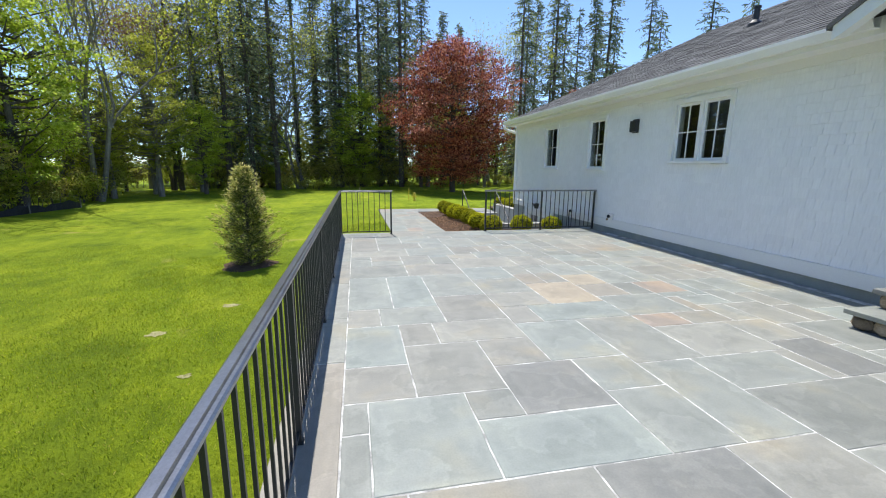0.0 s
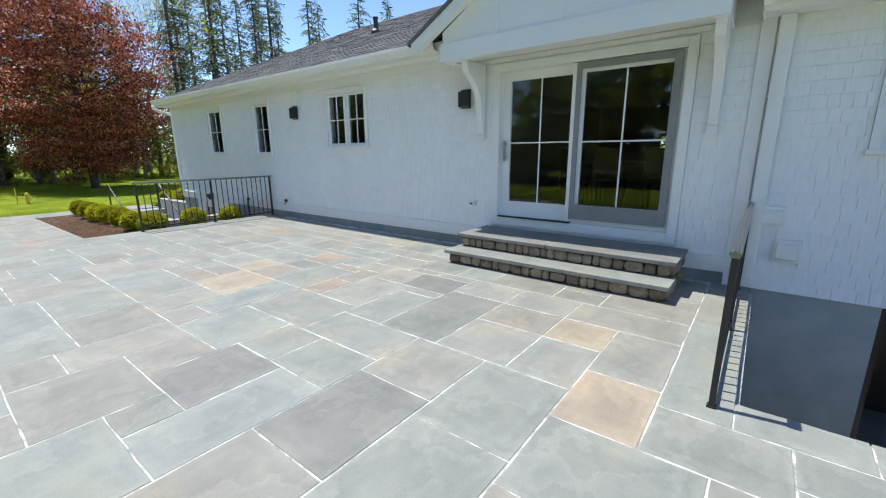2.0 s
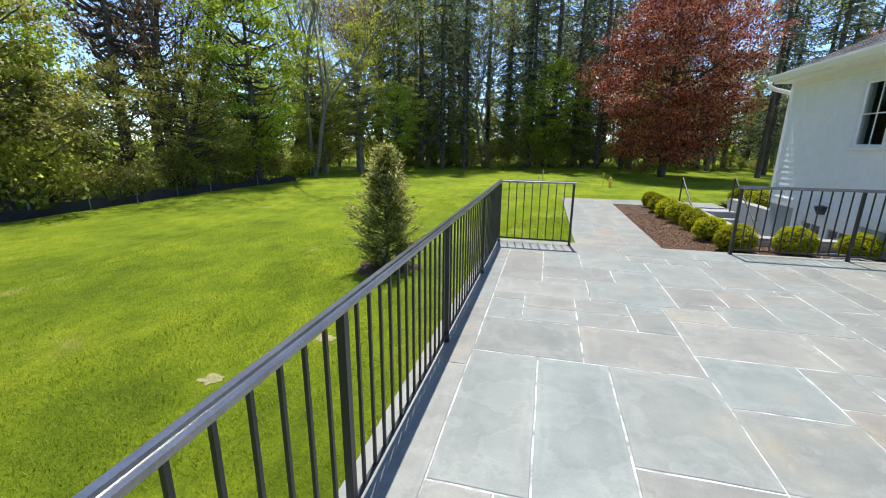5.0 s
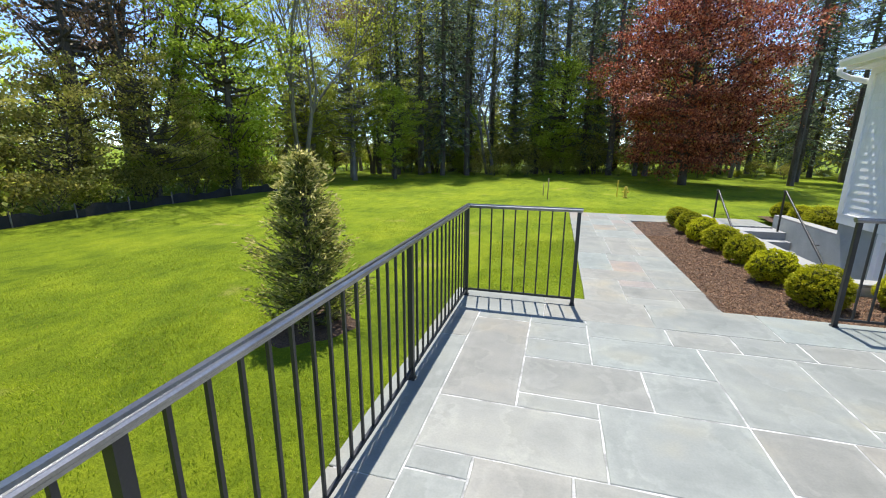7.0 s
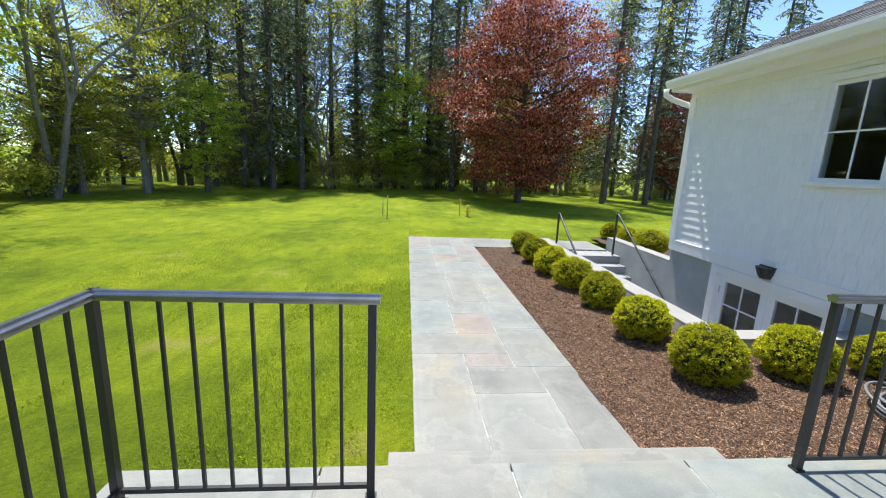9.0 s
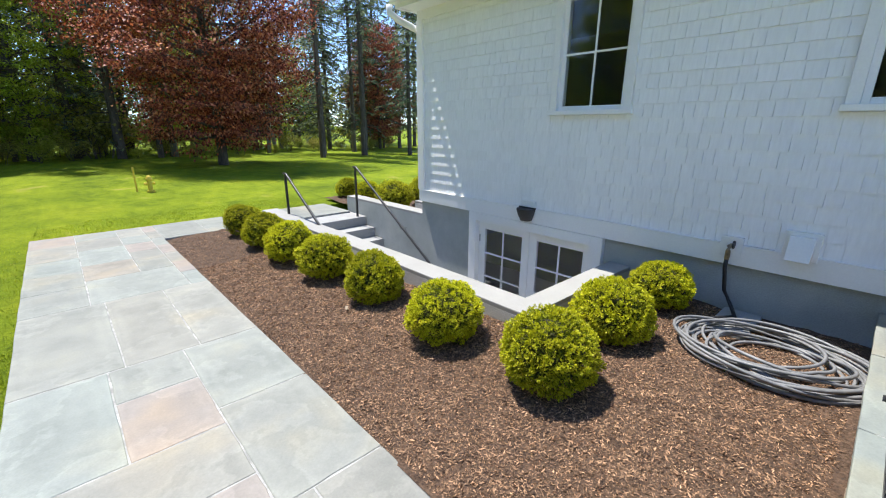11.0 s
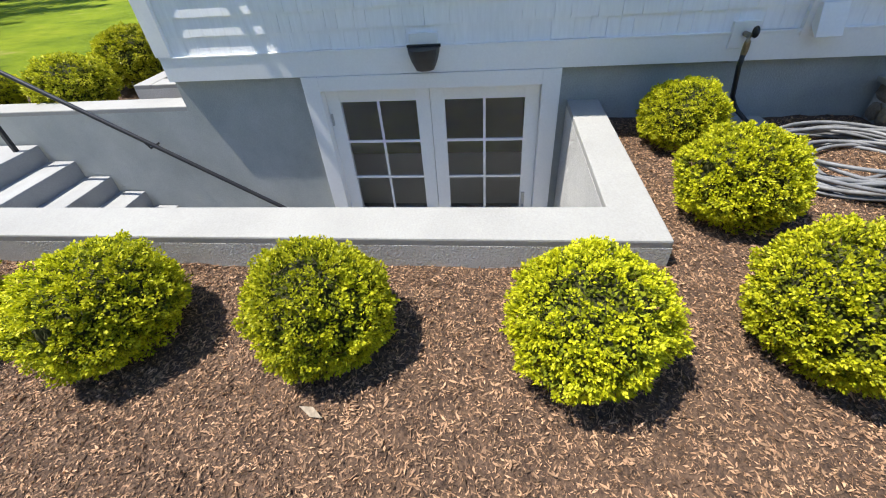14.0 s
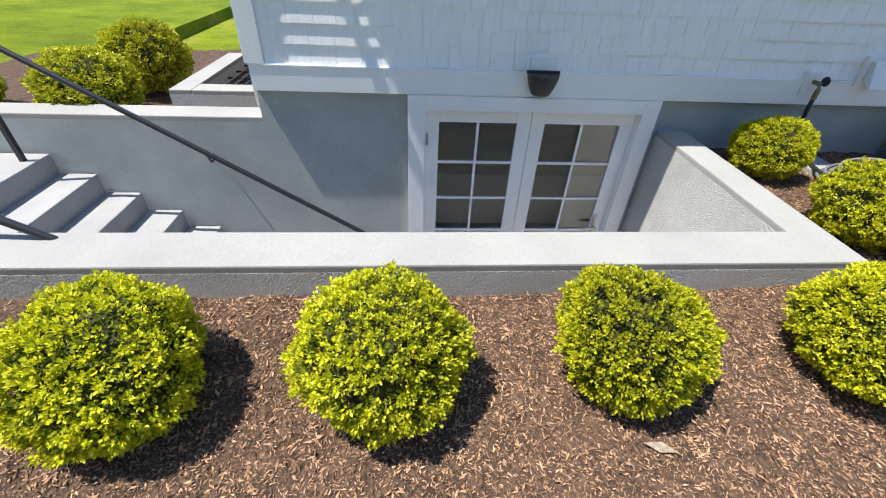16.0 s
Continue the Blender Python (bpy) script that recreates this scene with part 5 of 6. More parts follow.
kinds = {
    "green": full_tree("leafy_tree", "broadleaf tree in fresh green leaf at the lawn edge", 8.6, 2.6, 0.9, "leaf_green", 250, 70, 0.125, seed=11, lumps=0.2),
    "lime": full_tree("leafy_tree", "broadleaf tree in bright yellow-green spring leaf", 9.5, 2.4, 1.6, "leaf_spring", 200, 60, 0.11, "bark_pale", seed=18, lumps=0.25),
    "spring": leafy_tree("leafy_tree", "tall broadleaf tree with sparse yellow-green spring leaves", 12.5, 0.55, "leaf_spring", 13, 0.13, 0.5, "bark_pale", seed=12, depth=4, trunk=0.30),
    "olive": full_tree("leafy_tree", "low broadleaf tree with olive spring foliage", 5.6, 2.2, 0.3, "leaf_olive", 180, 60, 0.10, seed=13, lumps=0.28),
    "bud": leafy_tree("budding_tree", "tall nearly bare tree with reddish-brown buds", 14, 0.30, "leaf_bud", 14, 0.085, 0.45, stems=3, seed=14, depth=4, trunk=0.28),
    "bare": leafy_tree("budding_tree", "tall pale-barked tree with few leaves yet", 15, 0.42, "leaf_spring", 8, 0.10, 0.45, "bark_pale", stems=2, seed=15, depth=4, trunk=0.29),
    "brush": leafy_tree("undergrowth_bush", "tangled woodland undergrowth in early leaf", 2.6, 0.95, "leaf_olive", 9, 0.12, 0.30, stems=5, depth=2, seed=16, trunk=0.36),
    "brush_green": leafy_tree("undergrowth_bush", "green woodland undergrowth at the foot of the trees", 2.4, 0.95, "leaf_spring", 10, 0.125, 0.32, stems=5, depth=2, seed=17, trunk=0.36),
    "russet": full_tree("budding_tree", "tall tree in russet-brown unfolding leaf at the lawn edge", 10.5, 2.5, 2.2, "leaf_bud", 150, 48, 0.11, seed=61, lumps=0.25),
    "spruce": conifer("spruce", "tall dark spruce with drooping boughs", 17, 2.4, 0.18, 21),
    "pine": conifer("pine", "tall dark pine with a long bare trunk", 21, 3.0, 0.33, 22, 0.2),
    "green_far": full_tree("leafy_tree", "broadleaf tree in fresh green leaf deep in the wood", 8.6, 2.6, 0.9, "leaf_green", 110, 24, 0.24, seed=41, lumps=0.2),
    "lime_far": full_tree("leafy_tree", "broadleaf tree in yellow-green leaf deep in the wood", 9.5, 2.4, 1.6, "leaf_spring", 90, 22, 0.22, "bark_pale", seed=48, lumps=0.25),
    "olive_far": full_tree("leafy_tree", "low broadleaf tree with olive foliage deep in the wood", 5.6, 2.2, 0.3, "leaf_olive", 80, 22, 0.20, seed=43, lumps=0.28),
    "hemlock_far": conifer("hemlock", "dense dark evergreen deep in the woods", 19, 2.9, 0.10, 53, 0.5, 0.3),
    "hemlock": conifer("hemlock", "dense dark evergreen in the woods", 19, 2.9, 0.10, 23, 0.5),
}
random.seed(5)


def plant(kind, x, y, s=1.0, g=""):
    if kind in ("spring", "bud", "bare"):
        s *= 1.3
    if kind + "_far" in kinds and (y > 42 or x > 18 or x < -17 or y < 6):
        kind += "_far"
    m = Matrix.LocRotScale((x, y, ground_z(x, y)), Euler((0, 0, random.uniform(0, 6.28))), (s, s, s * random.uniform(0.94, 1.06)))
    o = copy_thing(kinds[kind], m)
    if g:
        tagged(o, group=g)
    return o


# the edge of the lawn on the garden side
for kind, x, y, s in (("olive", -13.2, 11.4, 1.15), ("olive", -14.4, 13.2, 0.72), ("olive", -13.9, 15.4, 0.8), ("bud", -15.2, 19.0, 1.15), ("olive", -13.6, 18.0, 0.95), ("green", -13.2, 21.6, 1.15), ("green", -15.4, 23.4, 0.9),
                      ("bare", -12.6, 25.6, 0.95), ("lime", -13.8, 28.2, 0.95), ("lime", -11.8, 30.4, 1.0), ("bud", -18.5, 21.5, 1.0), ("bare", -15.8, 28.8, 1.05), ("olive", -16.4, 10.0, 0.9), ("olive", -15.2, 7.5, 1.0), ("bud", -16.2, 4.5, 0.8), ("green", -14.5, 2.0, 0.85), ("green", -15.5, -3.5, 1.1),
                      ("green", -15.0, -9.0, 1.0), ("lime", -18, -1, 1.0), ("spring", -9.8, 32.4, 1.0), ("green", -19.5, 25, 0.62), ("green", -20, 30, 0.6), ("lime", -17.8, 33, 0.65), ("bud", -12.4, 35, 1.0), ("olive", -17.8, 14.2, 0.7), ("olive", -19.5, 18, 0.65), ("olive", -20.5, 10.5, 0.9), ("olive", -20.0, 6, 0.9)):
    plant(kind, x, y, s, "trees at the lawn edge")
# the evergreen wood behind the lawn
for i in range(25):
    x = -12 + 18.5 * ((i * 0.618) % 1.0)
    y = 34.6 + (i % 5) * 2.7 + random.uniform(-0.8, 0.8)
    plant(("pine", "spruce", "pine", "hemlock")[i % 4], x, y, random.uniform(0.85, 1.12), "evergreen wood")
for i in range(26):
    plant(("lime", "green", "bare", "lime", "bare")[i % 5], -20 + 1.35 * i + random.uniform(-0.8, 0.8), 37 + 4.5 * (i % 4), random.uniform(0.8, 1.1), "leafy wood")
for i in range(18):
    plant(("hemlock", "green", "lime")[i % 3], -38 + 4.0 * i + random.uniform(-1, 1), 56 + 5 * (i % 3), random.uniform(0.5, 0.7), "evergreen wood")
for x, y, s, k in ((8.6, 40, 0.92, "spruce"), (10.3, 41, 0.86, "spruce"), (12.4, 40.5, 0.80, "spruce"), (17.2, 39, 0.95, "spruce"), (16.6, 34.5, 0.72, "pine"), (18.6, 36.2, 0.8, "hemlock"), (21.8, 36.5, 0.85, "spruce"), (21.3, 39, 0.82, "pine"), (24.5, 38, 0.86, "hemlock"), (26.5, 36, 0.84, "pine"), (28.8, 37.5, 0.9, "hemlock"), (31, 34, 0.9, "pine"), (34, 33, 0.9, "hemlock")):
    plant(k, x, y, s, "spruces behind the maple")
# filling trees where the wood closes behind the lawn, and beyond the far side of the house
for kind, x, y, s in (("olive", -16.5, 26.5, 1.1), ("green", -18.0, 28.0, 0.55), ("lime", -16.0, 31.0, 0.6), ("olive", -15.0, 33.5, 0.9), ("green", -17.5, 36.0, 0.6), ("green", -22.5, 34.0, 0.6), ("olive", -21.0, 38.5, 1.0), ("green", -24.0, 28.0, 0.6), ("olive", -18.0, 24.0, 1.0)):
    plant(kind, x, y, s, "trees at the lawn edge")
for kind, x, y, s in (("green", 19.0, 0.6, 0.8), ("green", 20.5, 3.4, 0.9), ("lime", 22.5, 6.4, 0.9), ("green", 22.0, -2.6, 0.9), ("olive", 25.0, 2.0, 1.2)):
    plant(kind, x, y, s, "trees beyond the house")
for kind, x, y, s in (("green", -6.0, 38.5, 0.62), ("lime", -2.5, 39.5, 0.6), ("green", 0.5, 38.0, 0.6), ("olive", 3.0, 40.0, 0.9), ("green", -9.5, 40.0, 0.7), ("lime", 12.6, 44.0, 0.75), ("green", 14.2, 46.5, 0.8), ("olive", 11.2, 45.5, 1.1), ("green", 17.5, 45.0, 0.8), ("olive", 13.6, 41.5, 0.8), ("olive", 18.6, 38.2, 0.95), ("green", 20.4, 41.0, 0.7), ("olive", 22.6, 41.5, 1.1), ("lime", 19.2, 44.5, 0.7), ("olive", 20.8, 37.2, 0.8), ("green", 25.5, 45.0, 0.8), ("lime", -10.8, 28.6, 0.8), ("green", -9.0, 30.6, 0.7), ("lime", -12.6, 27.2, 0.7)):
    plant(kind, x, y, s, "leafy wood")
for kind, x, y, s in (("green", -15.6, 12.6, 0.95), ("russet", -16.4, 17.6, 1.1), ("russet", -18.0, 20.6, 1.15), ("green", -18.0, 7.5, 1.8), ("green", -19.5, 11.0, 1.5), ("green", -18.0, 3.5, 1.7), ("lime", -19.0, 0.0, 1.6), ("green", -18.0, -4.0, 1.6)):
    plant(kind, x, y, s, "trees at the lawn edge")
for x, y, s, k in ((12.7, 31.2, 0.78, "pine"), (15.2, 31.0, 0.85, "pine"), (17.6, 29.8, 0.8, "spruce"), (14.2, 34.0, 0.8, "hemlock"), (19.8, 31.5, 0.85, "pine")):
    plant(k, x, y, s, "pines beside the maple")
for i in range(9):
    plant("hemlock_far", 5.5 + 1.9 * i, 43.5 + 1.8 * (i % 3), random.uniform(0.45, 0.6), "evergreen wood")
# brush at the edge of the wood
for i in range(52):
    u = i / 51
    if u < 0.45:
        x, y = -12.6 - random.uniform(0, 2.2), 4 + 25 * u / 0.45
    else:
        x, y = -12 + 34 * (u - 0.45) / 0.55, 34.0 + 2.2 * (u - 0.45) + random.uniform(0, 4.0)
    plant(("brush", "brush_green", "brush")[i % 3], x, y, random.uniform(0.6, 1.15) if u < 0.45 else random.uniform(0.3, 0.6), "undergrowth")
for i in range(40):
    plant(("brush", "brush_green", "brush")[i % 3], -16 + 0.62 * i + random.uniform(-0.4, 0.4), 37.5 + 2.6 * (i % 4), random.uniform(0.8, 1.5), "undergrowth")
for i in range(12):
    plant("hemlock_far", -14 + 2.0 * i + random.uniform(-0.5, 0.5), 48 + 2.5 * (i % 3), random.uniform(0.42, 0.6), "evergreen wood")
for i in range(16):
    plant(("olive", "green")[i % 2], -26 - 3 * (i % 3), -12 + 3.6 * i, random.uniform(0.85, 1.1), "leafy wood")
for i in range(14):
    plant(("green", "hemlock", "olive")[i % 3], 10 + 3.4 * i, 48 + 4 * (i % 2) - 0.9 * i, random.uniform(0.55, 0.75), "leafy wood")
for i in range(10):
    plant("brush_green", 9 + 2.1 * i, 40 + 2 * (i % 3), random.uniform(0.4, 0.8), "undergrowth")

# the copper-leaved maple
maple = full_tree("copper_maple", "broad copper-red maple on the lawn before the wood", 9.7, 4.55, 0.6, "leaf_red", 820, 100, 0.115, seed=33, flat=0.2, lumps=0.15)
maple.matrix_world = Matrix.LocRotScale((7.25, 29.6, ground_z(7, 27.6)), Euler((0, 0, 0.6)), (0.93, 0.93, 1.05))
m2 = copy_thing(maple, Matrix.LocRotScale((20.2, 36.8, ground_z(20, 36.8)), Euler((0, 0, 2.6)), (0.62, 0.62, 0.86)))
tagged(m2, "smaller copper-red maple farther back")
for k in kinds.values():
    for o in [*k.children, k]:
        bpy.data.objects.remove(o)

# ---- silt fence ----
fence = holder("silt_fence", (-11.6, 14, -0.5))
tagged(fence, "low black fabric silt fence along the lawn edge", "fence")


def silt():
    line = [(-11.5, 2.0), (-11.5, 5), (-11.6, 8), (-11.9, 11), (-12.0, 14), (-11.9, 17), (-11.7, 19.5), (-11.4, 22)]
    V, F = [], []
    n = 60
    for i in range(n + 1):
        u = i / n * (len(line) - 1)
        k = min(int(u), len(line) - 2)
        x = line[k][0] + (line[k + 1][0] - line[k][0]) * (u - k) + 0.05 * math.sin(i * 1.3)
        y = line[k][1] + (line[k + 1][1] - line[k][1]) * (u - k)
        g = ground_z(x, y)
        h = 0.27 + 0.06 * math.sin(i * 0.9) + 0.05 * math.sin(i * 2.3)
        for dx, z in ((0, g - 0.05), (0.012, g - 0.05), (0.012 + 0.05 * math.sin(i), g + h), (0.05 * math.sin(i), g + h)):
            V.append((x + dx, y, z))
    for i in range(n):
        for k in range(4):
            a, b = 4 * i + k, 4 * i + (k + 1) % 4
            F.append((a, b, b + 4, a + 4))
    inv = Matrix.Translation(-fence.location)
    o = new("fabric", mesh_of("fabric", V, F, "fabric_black"))
    o.parent, o.matrix_parent_inverse = fence, inv
    for x, y in line + [(-11.75, 9.5), (-11.95, 12.5), (-11.95, 15.5)]:
        o = boxes("stake", "bark_pale", (x + 0.03, y, ground_z(x, y) - 0.1, x + 0.06, y + 0.03, ground_z(x, y) + 0.42))
        o.parent, o.matrix_parent_inverse = fence, inv


silt()


# ---- mulched foot of the cedar ----
V, F = [(0, 0, 0.05)], []
for ring, (rad, h) in enumerate(((0.30, 0.045), (0.50, 0.018), (0.58, -0.02))):
    for k in range(24):
        w = 2 * math.pi * k / 24
        q = rad * (1 + 0.10 * math.sin(3 * w + 1) + 0.06 * math.sin(7 * w))
        V.append((q * math.cos(w), q * math.sin(w), h))
F = [(0, 1 + k, 1 + (k + 1) % 24) for k in range(24)]
for ring in (0, 1):
    F += [(1 + 24 * ring + k, 25 + 24 * ring + k, 25 + 24 * ring + (k + 1) % 24, 1 + 24 * ring + (k + 1) % 24) for k in range(24)]
foot = new("mulch_ring", mesh_of("mulch_ring", V, F, "mulch"))
foot.location = cedar.location
tagged(foot, "ring of brown mulch round the foot of the cedar", "mulch", kind="structure")

# ---- worn patches in the lawn ----
for px, py, pr in ((-1.71, 6.02, 0.15), (-1.15, 6.95, 0.15), (-2.3, 2.4, 0.10), (-1.0, 4.9, 0.08)):
    V, F = [(0, 0, 0.016)], []
    for k in range(18):
        w = 2 * math.pi * k / 18
        r = pr * (0.75 + 0.6 * noise.noise((px + 3 * math.cos(w), py + 3 * math.sin(w), 0.3)))
        V.append((r * math.cos(w), 0.7 * r * math.sin(w), 0.002))
    F = [(0, 1 + k, 1 + (k + 1) % 18) for k in range(18)]
    sp = new("soil_patch", mesh_of("soil_patch", V, F, "dry_soil"))
    sp.location = (px, py, ground_z(px, py))
    tagged(sp, "small bare patch of pale dry soil in the lawn", "soil", kind="structure")

# ---- mulch chips and grass ----


def scatter(n, x0, x1, y0, y1):
    return RNG.uniform(x0, x1, n), RNG.uniform(y0, y1, n)


def make_chips():
    B, W, L = [], [], []
    for n, x0, x1, y0, y1 in ((140000, 3.0, 4.41, 10.02, 15.2), (8000, 3.0, 4.41, 15.2, 16.9), (45000, 4.41, 6.08, 9.73, 11.46), (4200, 3.32, 4.41, 9.73, 10.02)):
        xs, ys = scatter(n, x0, x1, y0, y1)
        for x, y in zip(xs, ys):
            B.append((x, y, mulch_z(x, y) + noise.noise((x * 9, y * 9, 0)) * 0.014 + 0.004))
        a = RNG.uniform(0, 2 * np.pi, n)
        W += list(np.stack([np.cos(a), np.sin(a), RNG.normal(0.05, 0.22, n)], axis=1))
        L += list(np.clip(RNG.lognormal(-4.4, 0.45, n), 0.006, 0.055))
    L = np.array(L)
    me = leaves("mulch_chips", "chip", B, W, L, np.clip(L * 0.30, 0.003, 0.009))
    tagged(new("mulch_chips", me), "loose brown bark chips of the mulch bed", "mulch", kind="stuff")
    big = leaves("wood_chip", "stake_wood", [(3.67, 12.89, mulch_z(3.67, 12.89) + 0.024)], [(-0.4, -1, 0.05)], [0.11], [0.035])
    tagged(new("wood_chip", big), "pale larger wood chip lying on the mulch", "mulch", kind="stuff")


make_chips()


def make_grass():
    B, L = [], []
    for n, x0, x1, y0, y1 in ((42000, -3.2, 0.2, 0.5, 10.5), (16000, -6.5, -3.2, 2.0, 12.0), (24000, -1.5, 1.525, 9.74, 14.0), (9000, -3.5, 1.525, 14.0, 18.5), (6000, 1.5, 6.0, 18.02, 19.6)):
        xs, ys = scatter(n, x0, x1, y0, y1)
        for x, y in zip(xs, ys):
            d = noise.noise((x * 1.1, y * 1.1, 3.0)) + 0.5 * noise.noise((x * 4.1, y * 4.1, 1.0))
            if d < -0.42 or (x + 1.48) ** 2 + (y - 9.5) ** 2 < 0.27 or any((x - q[0]) ** 2 + (y - q[1]) ** 2 < 0.03 for q in ((-1.71, 6.02), (-1.15, 6.95), (-2.3, 2.4), (-1.0, 4.9))):
                continue
            B.append((x, y, ground_z(x, y) - 0.004))
            L.append(0.030 + 0.014 * d + random.uniform(-0.010, 0.014))
    n = len(B)
    W = np.stack([RNG.normal(0, 0.45, n), RNG.normal(0, 0.45, n), np.ones(n)], axis=1)
    me = leaves("grass", "grass_blade", B, W, np.array(L), 0.007)
    tagged(new("grass", me), "short mown grass blades", "grass", kind="stuff")


make_grass()

# ---- shingles ----
blocked = [(a - 0.078, b + 0.078, c - 0.048, d + 0.078) for k, (a, b, c, d) in openings.items() if k.startswith("window")]
blocked += [(1.195, 3.635, 0.30, 2.575), (0.585, 0.715, -1, 3), (-9, -0.52, -3, 0.0)]
COURSE = 0.127


def carve(rect, cuts):
    out = [rect]
    for c0, c1, d0, d1 in cuts:
        nxt = []
        for y0, y1, z0, z1 in out:
            if c0 >= y1 or c1 <= y0 or d0 >= z1 or d1 <= z0:
                nxt.append((y0, y1, z0, z1))
                continue
            if y0 < c0:
                nxt.append((y0, c0, z0, z1))
            if c1 < y1:
                nxt.append((c1, y1, z0, z1))
            ya, yb = max(y0, c0), min(y1, c1)
            if d1 < z1:
                nxt.append((ya, yb, d1, z1))
            if z0 < d0:
                nxt.append((ya, yb, z0, d0))
        out = nxt
    return [r for r in out if r[1] - r[0] > 0.015 and r[3] - r[2] > 0.015]


def shingle_verts(V, F, y0, y1, z0, z1, zb, butt):
    """A tapered shingle: thick at its butt, thin at its head, lying on the wall."""
    def proud(z):
        return 0.012 - (butt - (butt - 0.003) * (z - zb) / (COURSE + 0.008))
    b = len(V)
    xo0, xo1 = proud(z0), proud(z1)
    V += [(xo0, y0, z0), (xo0, y1, z0), (xo1, y1, z1), (xo1, y0, z1), (0.013, y0, z0), (0.013, y1, z0)]
    F += [(b, b + 3, b + 2, b + 1), (b, b + 1, b + 5, b + 4), (b, b + 4, b + 3), (b + 1, b + 2, b + 5)]


def make_shingles():
    random.seed(9)
    V, F = [], []
    cache, made = {}, 0
    widths = (0.085, 0.105, 0.125, 0.15, 0.175)
    for y_lo, y_hi, z_lo, z_hi in ((0.715, END_Y - 0.112, 0.31, 2.65), (-6.9, 0.585, 0.005, 2.62)):
        zb = z_lo
        while zb < z_hi - 0.02:
            y = y_hi - 0.002 - random.random() * 0.1
            prev = y_hi - 0.002
            while prev > y_lo + 0.02:
                w = random.choice(widths)
                y1, y0 = prev, max(y_lo, prev - w)
                dz = random.choice((0, 0, 0.0, 0.003, -0.003))
                rect = (y0 + 0.001, y1 - 0.001, zb + dz, min(zb + COURSE + 0.008, z_hi))
                parts_ = carve(rect, blocked)
                whole = len(parts_) == 1 and parts_[0] == rect and y1 - y0 > w - 1e-6
                if whole and made < 290 and y0 > 9.9 and zb < 1.15:
                    key = (w, dz)
                    if key not in cache:
                        v, f = [], []
                        shingle_verts(v, f, -w / 2 + 0.001, w / 2 - 0.001, 0, COURSE + 0.008, 0, 0.016)
                        cache[key] = mesh_of("shingle", v, f, "white_shingle_piece")
                    o = new("shingle", cache[key])
                    o.parent = upper
                    o.location = (WALL_X, (y0 + y1) / 2, zb + dz)
                    made += 1
                else:
                    for r in parts_:
                        v, f = [], []
                        shingle_verts(v, f, *r, zb + dz, 0.016 + random.uniform(-0.001, 0.001))
                        b = len(V)
                        V += [(WALL_X + x, yy, zz) for x, yy, zz in v]
                        F += [tuple(b + i for i in q) for q in f]
                prev = y0
            zb += COURSE
    o = new("shingle_field", mesh_of("shingle_field", V, F, "white_shingle"))
    o.parent = upper
    tagged(o, kind="stuff")


make_shingles()

# ---- bluestone paving ----
CELL, OX, OY = 0.1518, 0.522, 4.455
slab_cache = {}


def slab_mesh(w, h, material):
    """A slab with a hand-dressed, slightly wavering edge."""
    key = (round(w, 3), round(h, 3), material)
    if key not in slab_cache:
        a, b = w / 2 - 0.0045, h / 2 - 0.0045
        ring = []
        for (x0, y0), (x1, y1) in (((-a, -b), (a, -b)), ((a, -b), (a, b)), ((a, b), (-a, b)), ((-a, b), (-a, -b))):
            for k in range(4):
                u = (k + (random.uniform(-0.25, 0.25) if k else 0)) / 4
                off = random.uniform(-0.0035, 0.0035) if k else 0.0
                ring.append((x0 + (x1 - x0) * u + (off if x0 == x1 else 0), y0 + (y1 - y0) * u + (off if y0 == y1 else 0)))
        n = len(ring)
        V = []
        for s, z in ((1.0, -0.035), (1.0, -0.003), (0.0, 0.0)):
            V += [(x if s else x * (1 - 0.004 / a), y if s else y * (1 - 0.004 / b), z) for x, y in ring]
        F = [tuple(range(2 * n, 3 * n))]
        for row in (0, n):
            F += [(row + k, row + (k + 1) % n, row + n + (k + 1) % n, row + n + k) for k in range(n)]
        slab_cache[key] = mesh_of("bluestone", V, F, material)
    return slab_cache[key]


def slab_at(parent, x, y, w, h, material="bluestone", z=0.0):
    o = new("bluestone", slab_mesh(w, h, material))
    o.parent = parent
    o.location = (x + w / 2, y + h / 2, z + random.uniform(-0.001, 0.001))
    return o


laid = set()


def lay(i, j, w, h, material="bluestone"):
    """One slab on the six-inch paving grid."""
    cells = {(a, b) for a in range(i, i + w) for b in range(j, j + h)}
    if cells & laid:
        return False
    laid.update(cells)
    slab_at(terrace, OX + i * CELL, OY + j * CELL, w * CELL, h * CELL, material)
    return True


random.seed(3)
lay(5, -13, 6, 3)
lay(8, -17, 5, 4, "bluestone_dark")
lay(13, -17, 4, 4)
lay(12, -21, 5, 4)
lay(15, -24, 4, 3, "bluestone_tan")
lay(21, -21, 3, 3, "bluestone_tan")
lay(17, -21, 4, 3)
lay(17, -18, 4, 4)
lay(23, -10, 3, 4, "bluestone_dark")
lay(7, -10, 4, 4, "bluestone_dark")
lay(3, -8, 4, 5)
lay(11, -13, 3, 4)
lay(14, -13, 3, 6)
lay(19, -24, 5, 3)
lay(24, -24, 3, 6)
lay(17, -14, 7, 4)
lay(7, -21, 5, 4)
lay(11, -26, 4, 5)
lay(15, -28, 3, 4)
lay(11, -30, 4, 4)
lay(5, -26, 6, 5)
lay(1, -13, 4, 5)
lay(2, -17, 6, 4)
lay(21, -18, 3, 4)
lay(0, -5, 3, 5)
lay(0, -8, 3, 3)
lay(7, -6, 3, 3)
lay(10, -6, 4, 5)
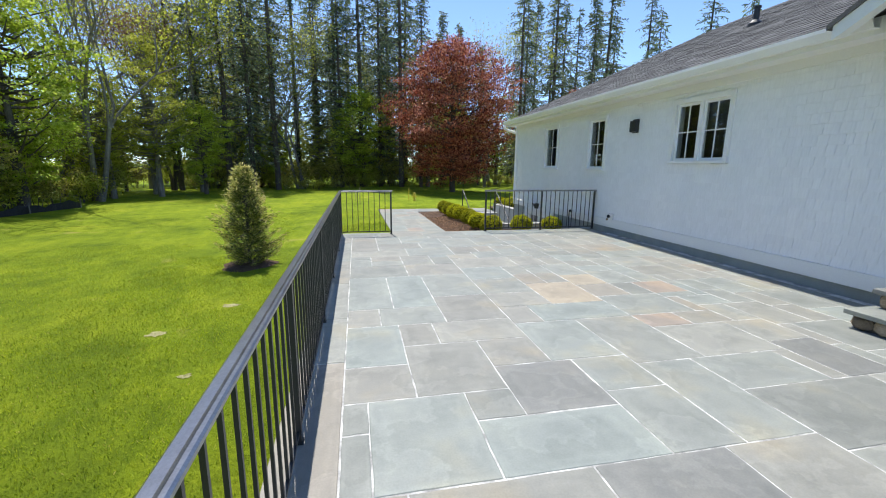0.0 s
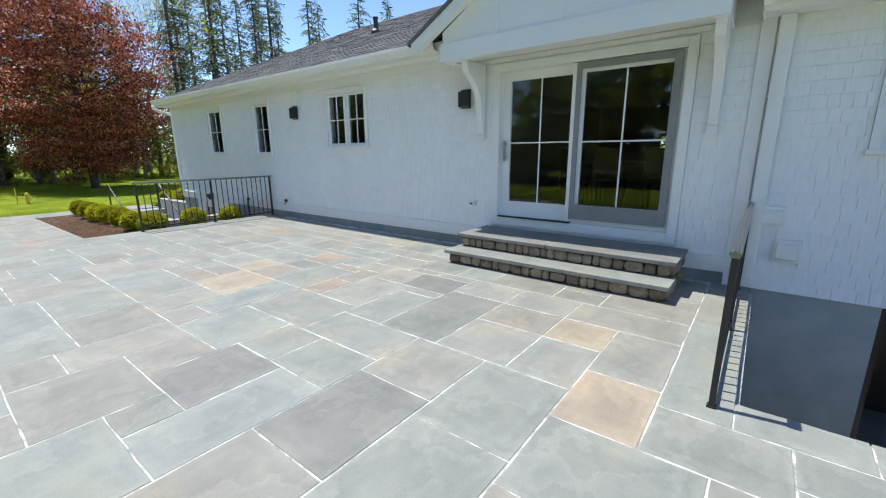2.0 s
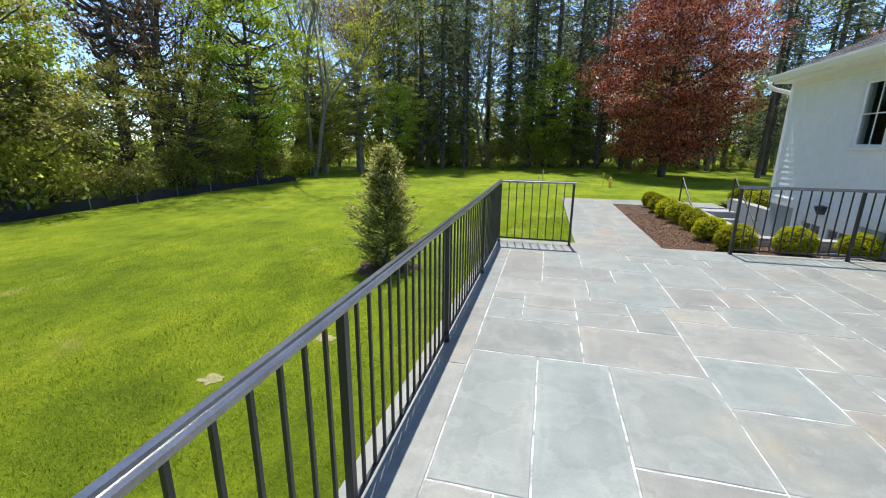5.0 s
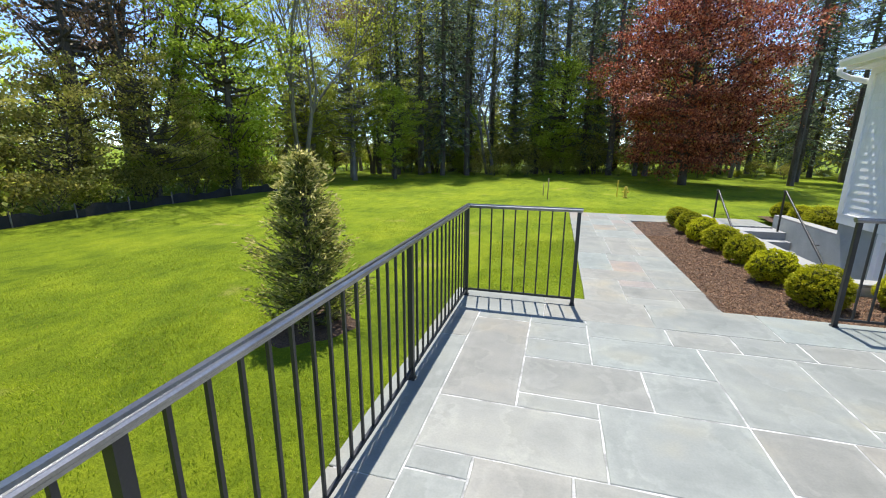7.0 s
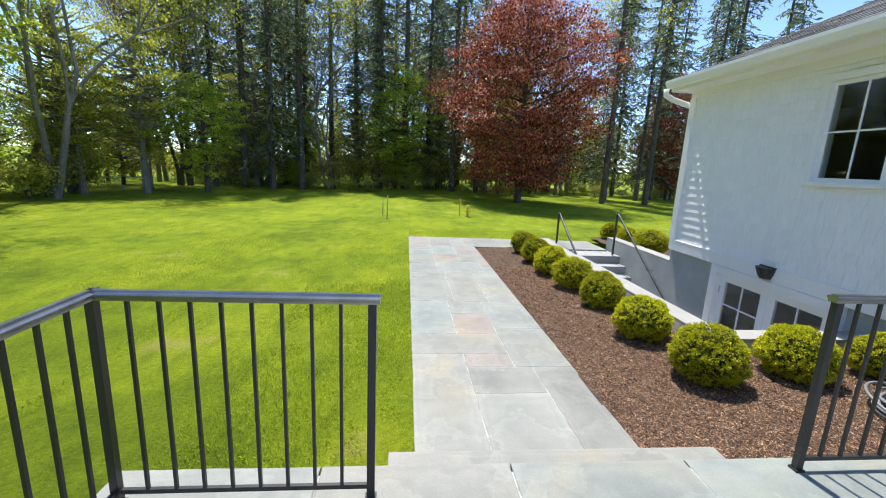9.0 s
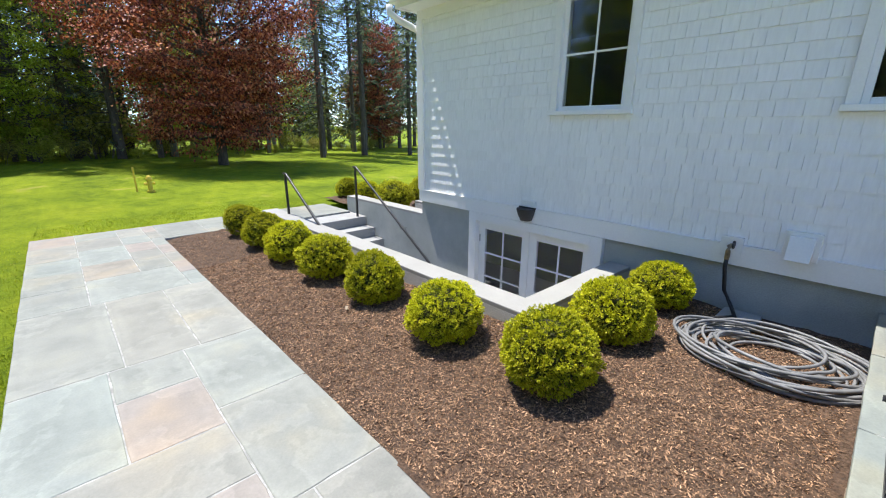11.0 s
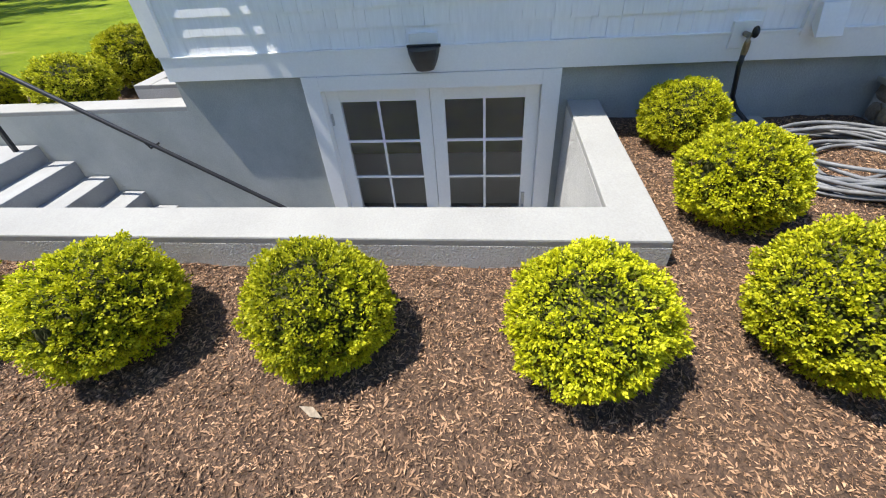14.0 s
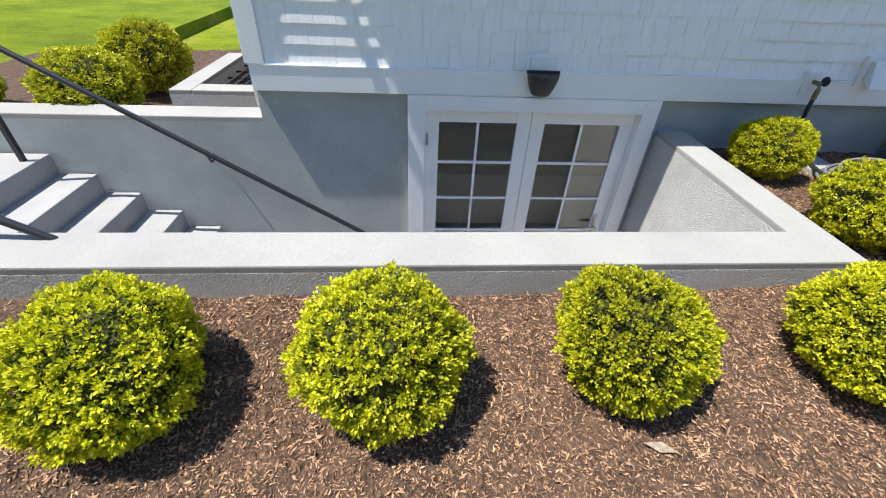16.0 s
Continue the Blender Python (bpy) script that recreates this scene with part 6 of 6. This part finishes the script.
lay(11, -9, 3, 3)
lay(3, -3, 2, 3)
lay(5, -3, 5, 3)
lay(0, 0, 2, 3)
lay(2, 0, 4, 3)
lay(6, 0, 4, 5)
lay(0, 3, 3, 8)
lay(3, 3, 3, 8)
lay(10, -1, 2, 3)
lay(12, -1, 6, 3)
lay(10, 2, 4, 3)
lay(10, 5, 4, 4)
lay(6, 5, 4, 6)
lay(14, 2, 4, 5, "bluestone_tan")
lay(18, -1, 5, 4)
lay(14, -7, 4, 6)
lay(17, -10, 5, 3)
lay(18, -7, 5, 4)
lay(11, 23, 4, 6)
lay(15, 24, 4, 5)
lay(6, 29, 4, 3)
lay(23, 3, 3, 3, "bluestone_rust")
lay(18, -3, 3, 2, "bluestone_rust")
lay(0, 19, 6, 3)
lay(6, 19, 5, 4)
lay(3, 23, 5, 3)
lay(8, 23, 3, 3)
lay(3, 26, 3, 2)
lay(6, 26, 5, 3)
lay(11, 20, 3, 3)
lay(0, 22, 3, 8)
lay(18, 6, 3, 3, "bluestone_tan")
sizes = [(4, 3), (3, 4), (5, 4), (4, 4), (3, 3), (6, 4), (5, 3), (4, 5), (3, 2), (2, 3), (6, 3), (2, 2), (3, 1), (1, 3), (2, 1), (1, 2), (1, 1)]


def fill(i0, i1, j0, j1):
    for j in range(j0, j1):
        for i in range(i0, i1):
            if (i, j) in laid:
                continue
            pick = sizes[:10]
            random.shuffle(pick)
            free = 0
            while i + free < i1 and (i + free, j) not in laid:
                free += 1
            pick = [p for p in pick if free - p[0] != 1]         # leave no sliver beside a slab
            for w, h in pick + sizes[10:]:
                if i + w <= i1 and j + h <= j1 and not any((a, b) in laid for a in range(i, i + w) for b in range(j, j + h)):
                    lay(i, j, w, h)
                    break


fill(0, 36, -24, 31)
fill(0, 18, -46, -24)


def border(x0, y0, x1, y1, along, lengths=(0.9, 1.2, 1.5)):
    a, end = (x0, x1) if along == "x" else (y0, y1)
    while a < end - 0.01:
        L = random.choice(lengths)
        if end - a - L < 0.35:
            L = end - a
        if along == "x":
            slab_at(terrace, a, y0, L, y1 - y0, "bluestone", 0.001)
        else:
            slab_at(terrace, x0, a, x1 - x0, L, "bluestone", 0.001)
        a += L


border(0.18, -7, OX, OY + 31 * CELL, "y")
border(0.18, OY + 31 * CELL, WALL_X - 0.01, EDGE_Y, "x")
border(OX + 18 * CELL, 0.45, WALL_X, OY - 24 * CELL, "x")
border(OX + 18 * CELL, -7, 3.54, 0.45, "y")
# garden walk
walk_laid = set()


def fill_walk(x0, y0, nx, ny, cell):
    for j in range(ny):
        for i in range(nx):
            if (i, j) in walk_laid:
                continue
            pick = [(3, 4), (6, 4), (5, 5), (4, 4), (3, 5), (6, 3), (4, 6)]
            random.shuffle(pick)
            for w, h in pick + [(4, 3), (3, 4), (3, 3), (2, 3), (3, 2), (2, 2), (3, 1), (1, 3), (2, 1), (1, 2), (1, 1)]:
                if i + w <= nx and j + h <= ny and not any((a, b) in walk_laid for a in range(i, i + w) for b in range(j, j + h)):
                    walk_laid.update((a, b) for a in range(i, i + w) for b in range(j, j + h))
                    kind = "bluestone_mauve" if (random.random() < 0.10) else "bluestone"
                    slab_at(path_base, x0 + i * cell, y0 + j * cell, w * cell, h * cell, kind, -0.335)
                    break


for x0, y0, x1, y1, kind in ((1.53, 10.0, 2.02, 11.57, "bluestone"), (2.02, 11.31, 2.46, 11.57, "bluestone_mauve"), (2.02, 10.87, 2.62, 11.31, "bluestone"), (2.02, 10.0, 2.62, 10.87, "bluestone"),
                             (2.62, 10.0, 3.0, 11.31, "bluestone"), (1.53, 11.57, 2.46, 12.04, "bluestone"), (2.46, 11.31, 3.0, 12.2, "bluestone"), (2.02, 12.04, 2.46, 12.64, "bluestone_mauve"),
                             (1.53, 12.04, 2.02, 13.1, "bluestone"), (2.46, 12.2, 3.0, 13.1, "bluestone"), (2.02, 12.64, 2.46, 13.1, "bluestone"), (2.12, 13.1, 2.58, 14.57, "bluestone"),
                             (1.53, 13.1, 2.12, 14.57, "bluestone"), (2.58, 13.1, 3.0, 14.57, "bluestone")):
    slab_at(path_base, x0, y0, x1 - x0, y1 - y0, kind, -0.335)
fill_walk(1.53, 14.57, 9, 21, 0.1633)
for k in range(5):
    slab_at(path_base, 3.0 + k * 0.62, 16.9, 0.62, 1.1, "bluestone", -0.335)
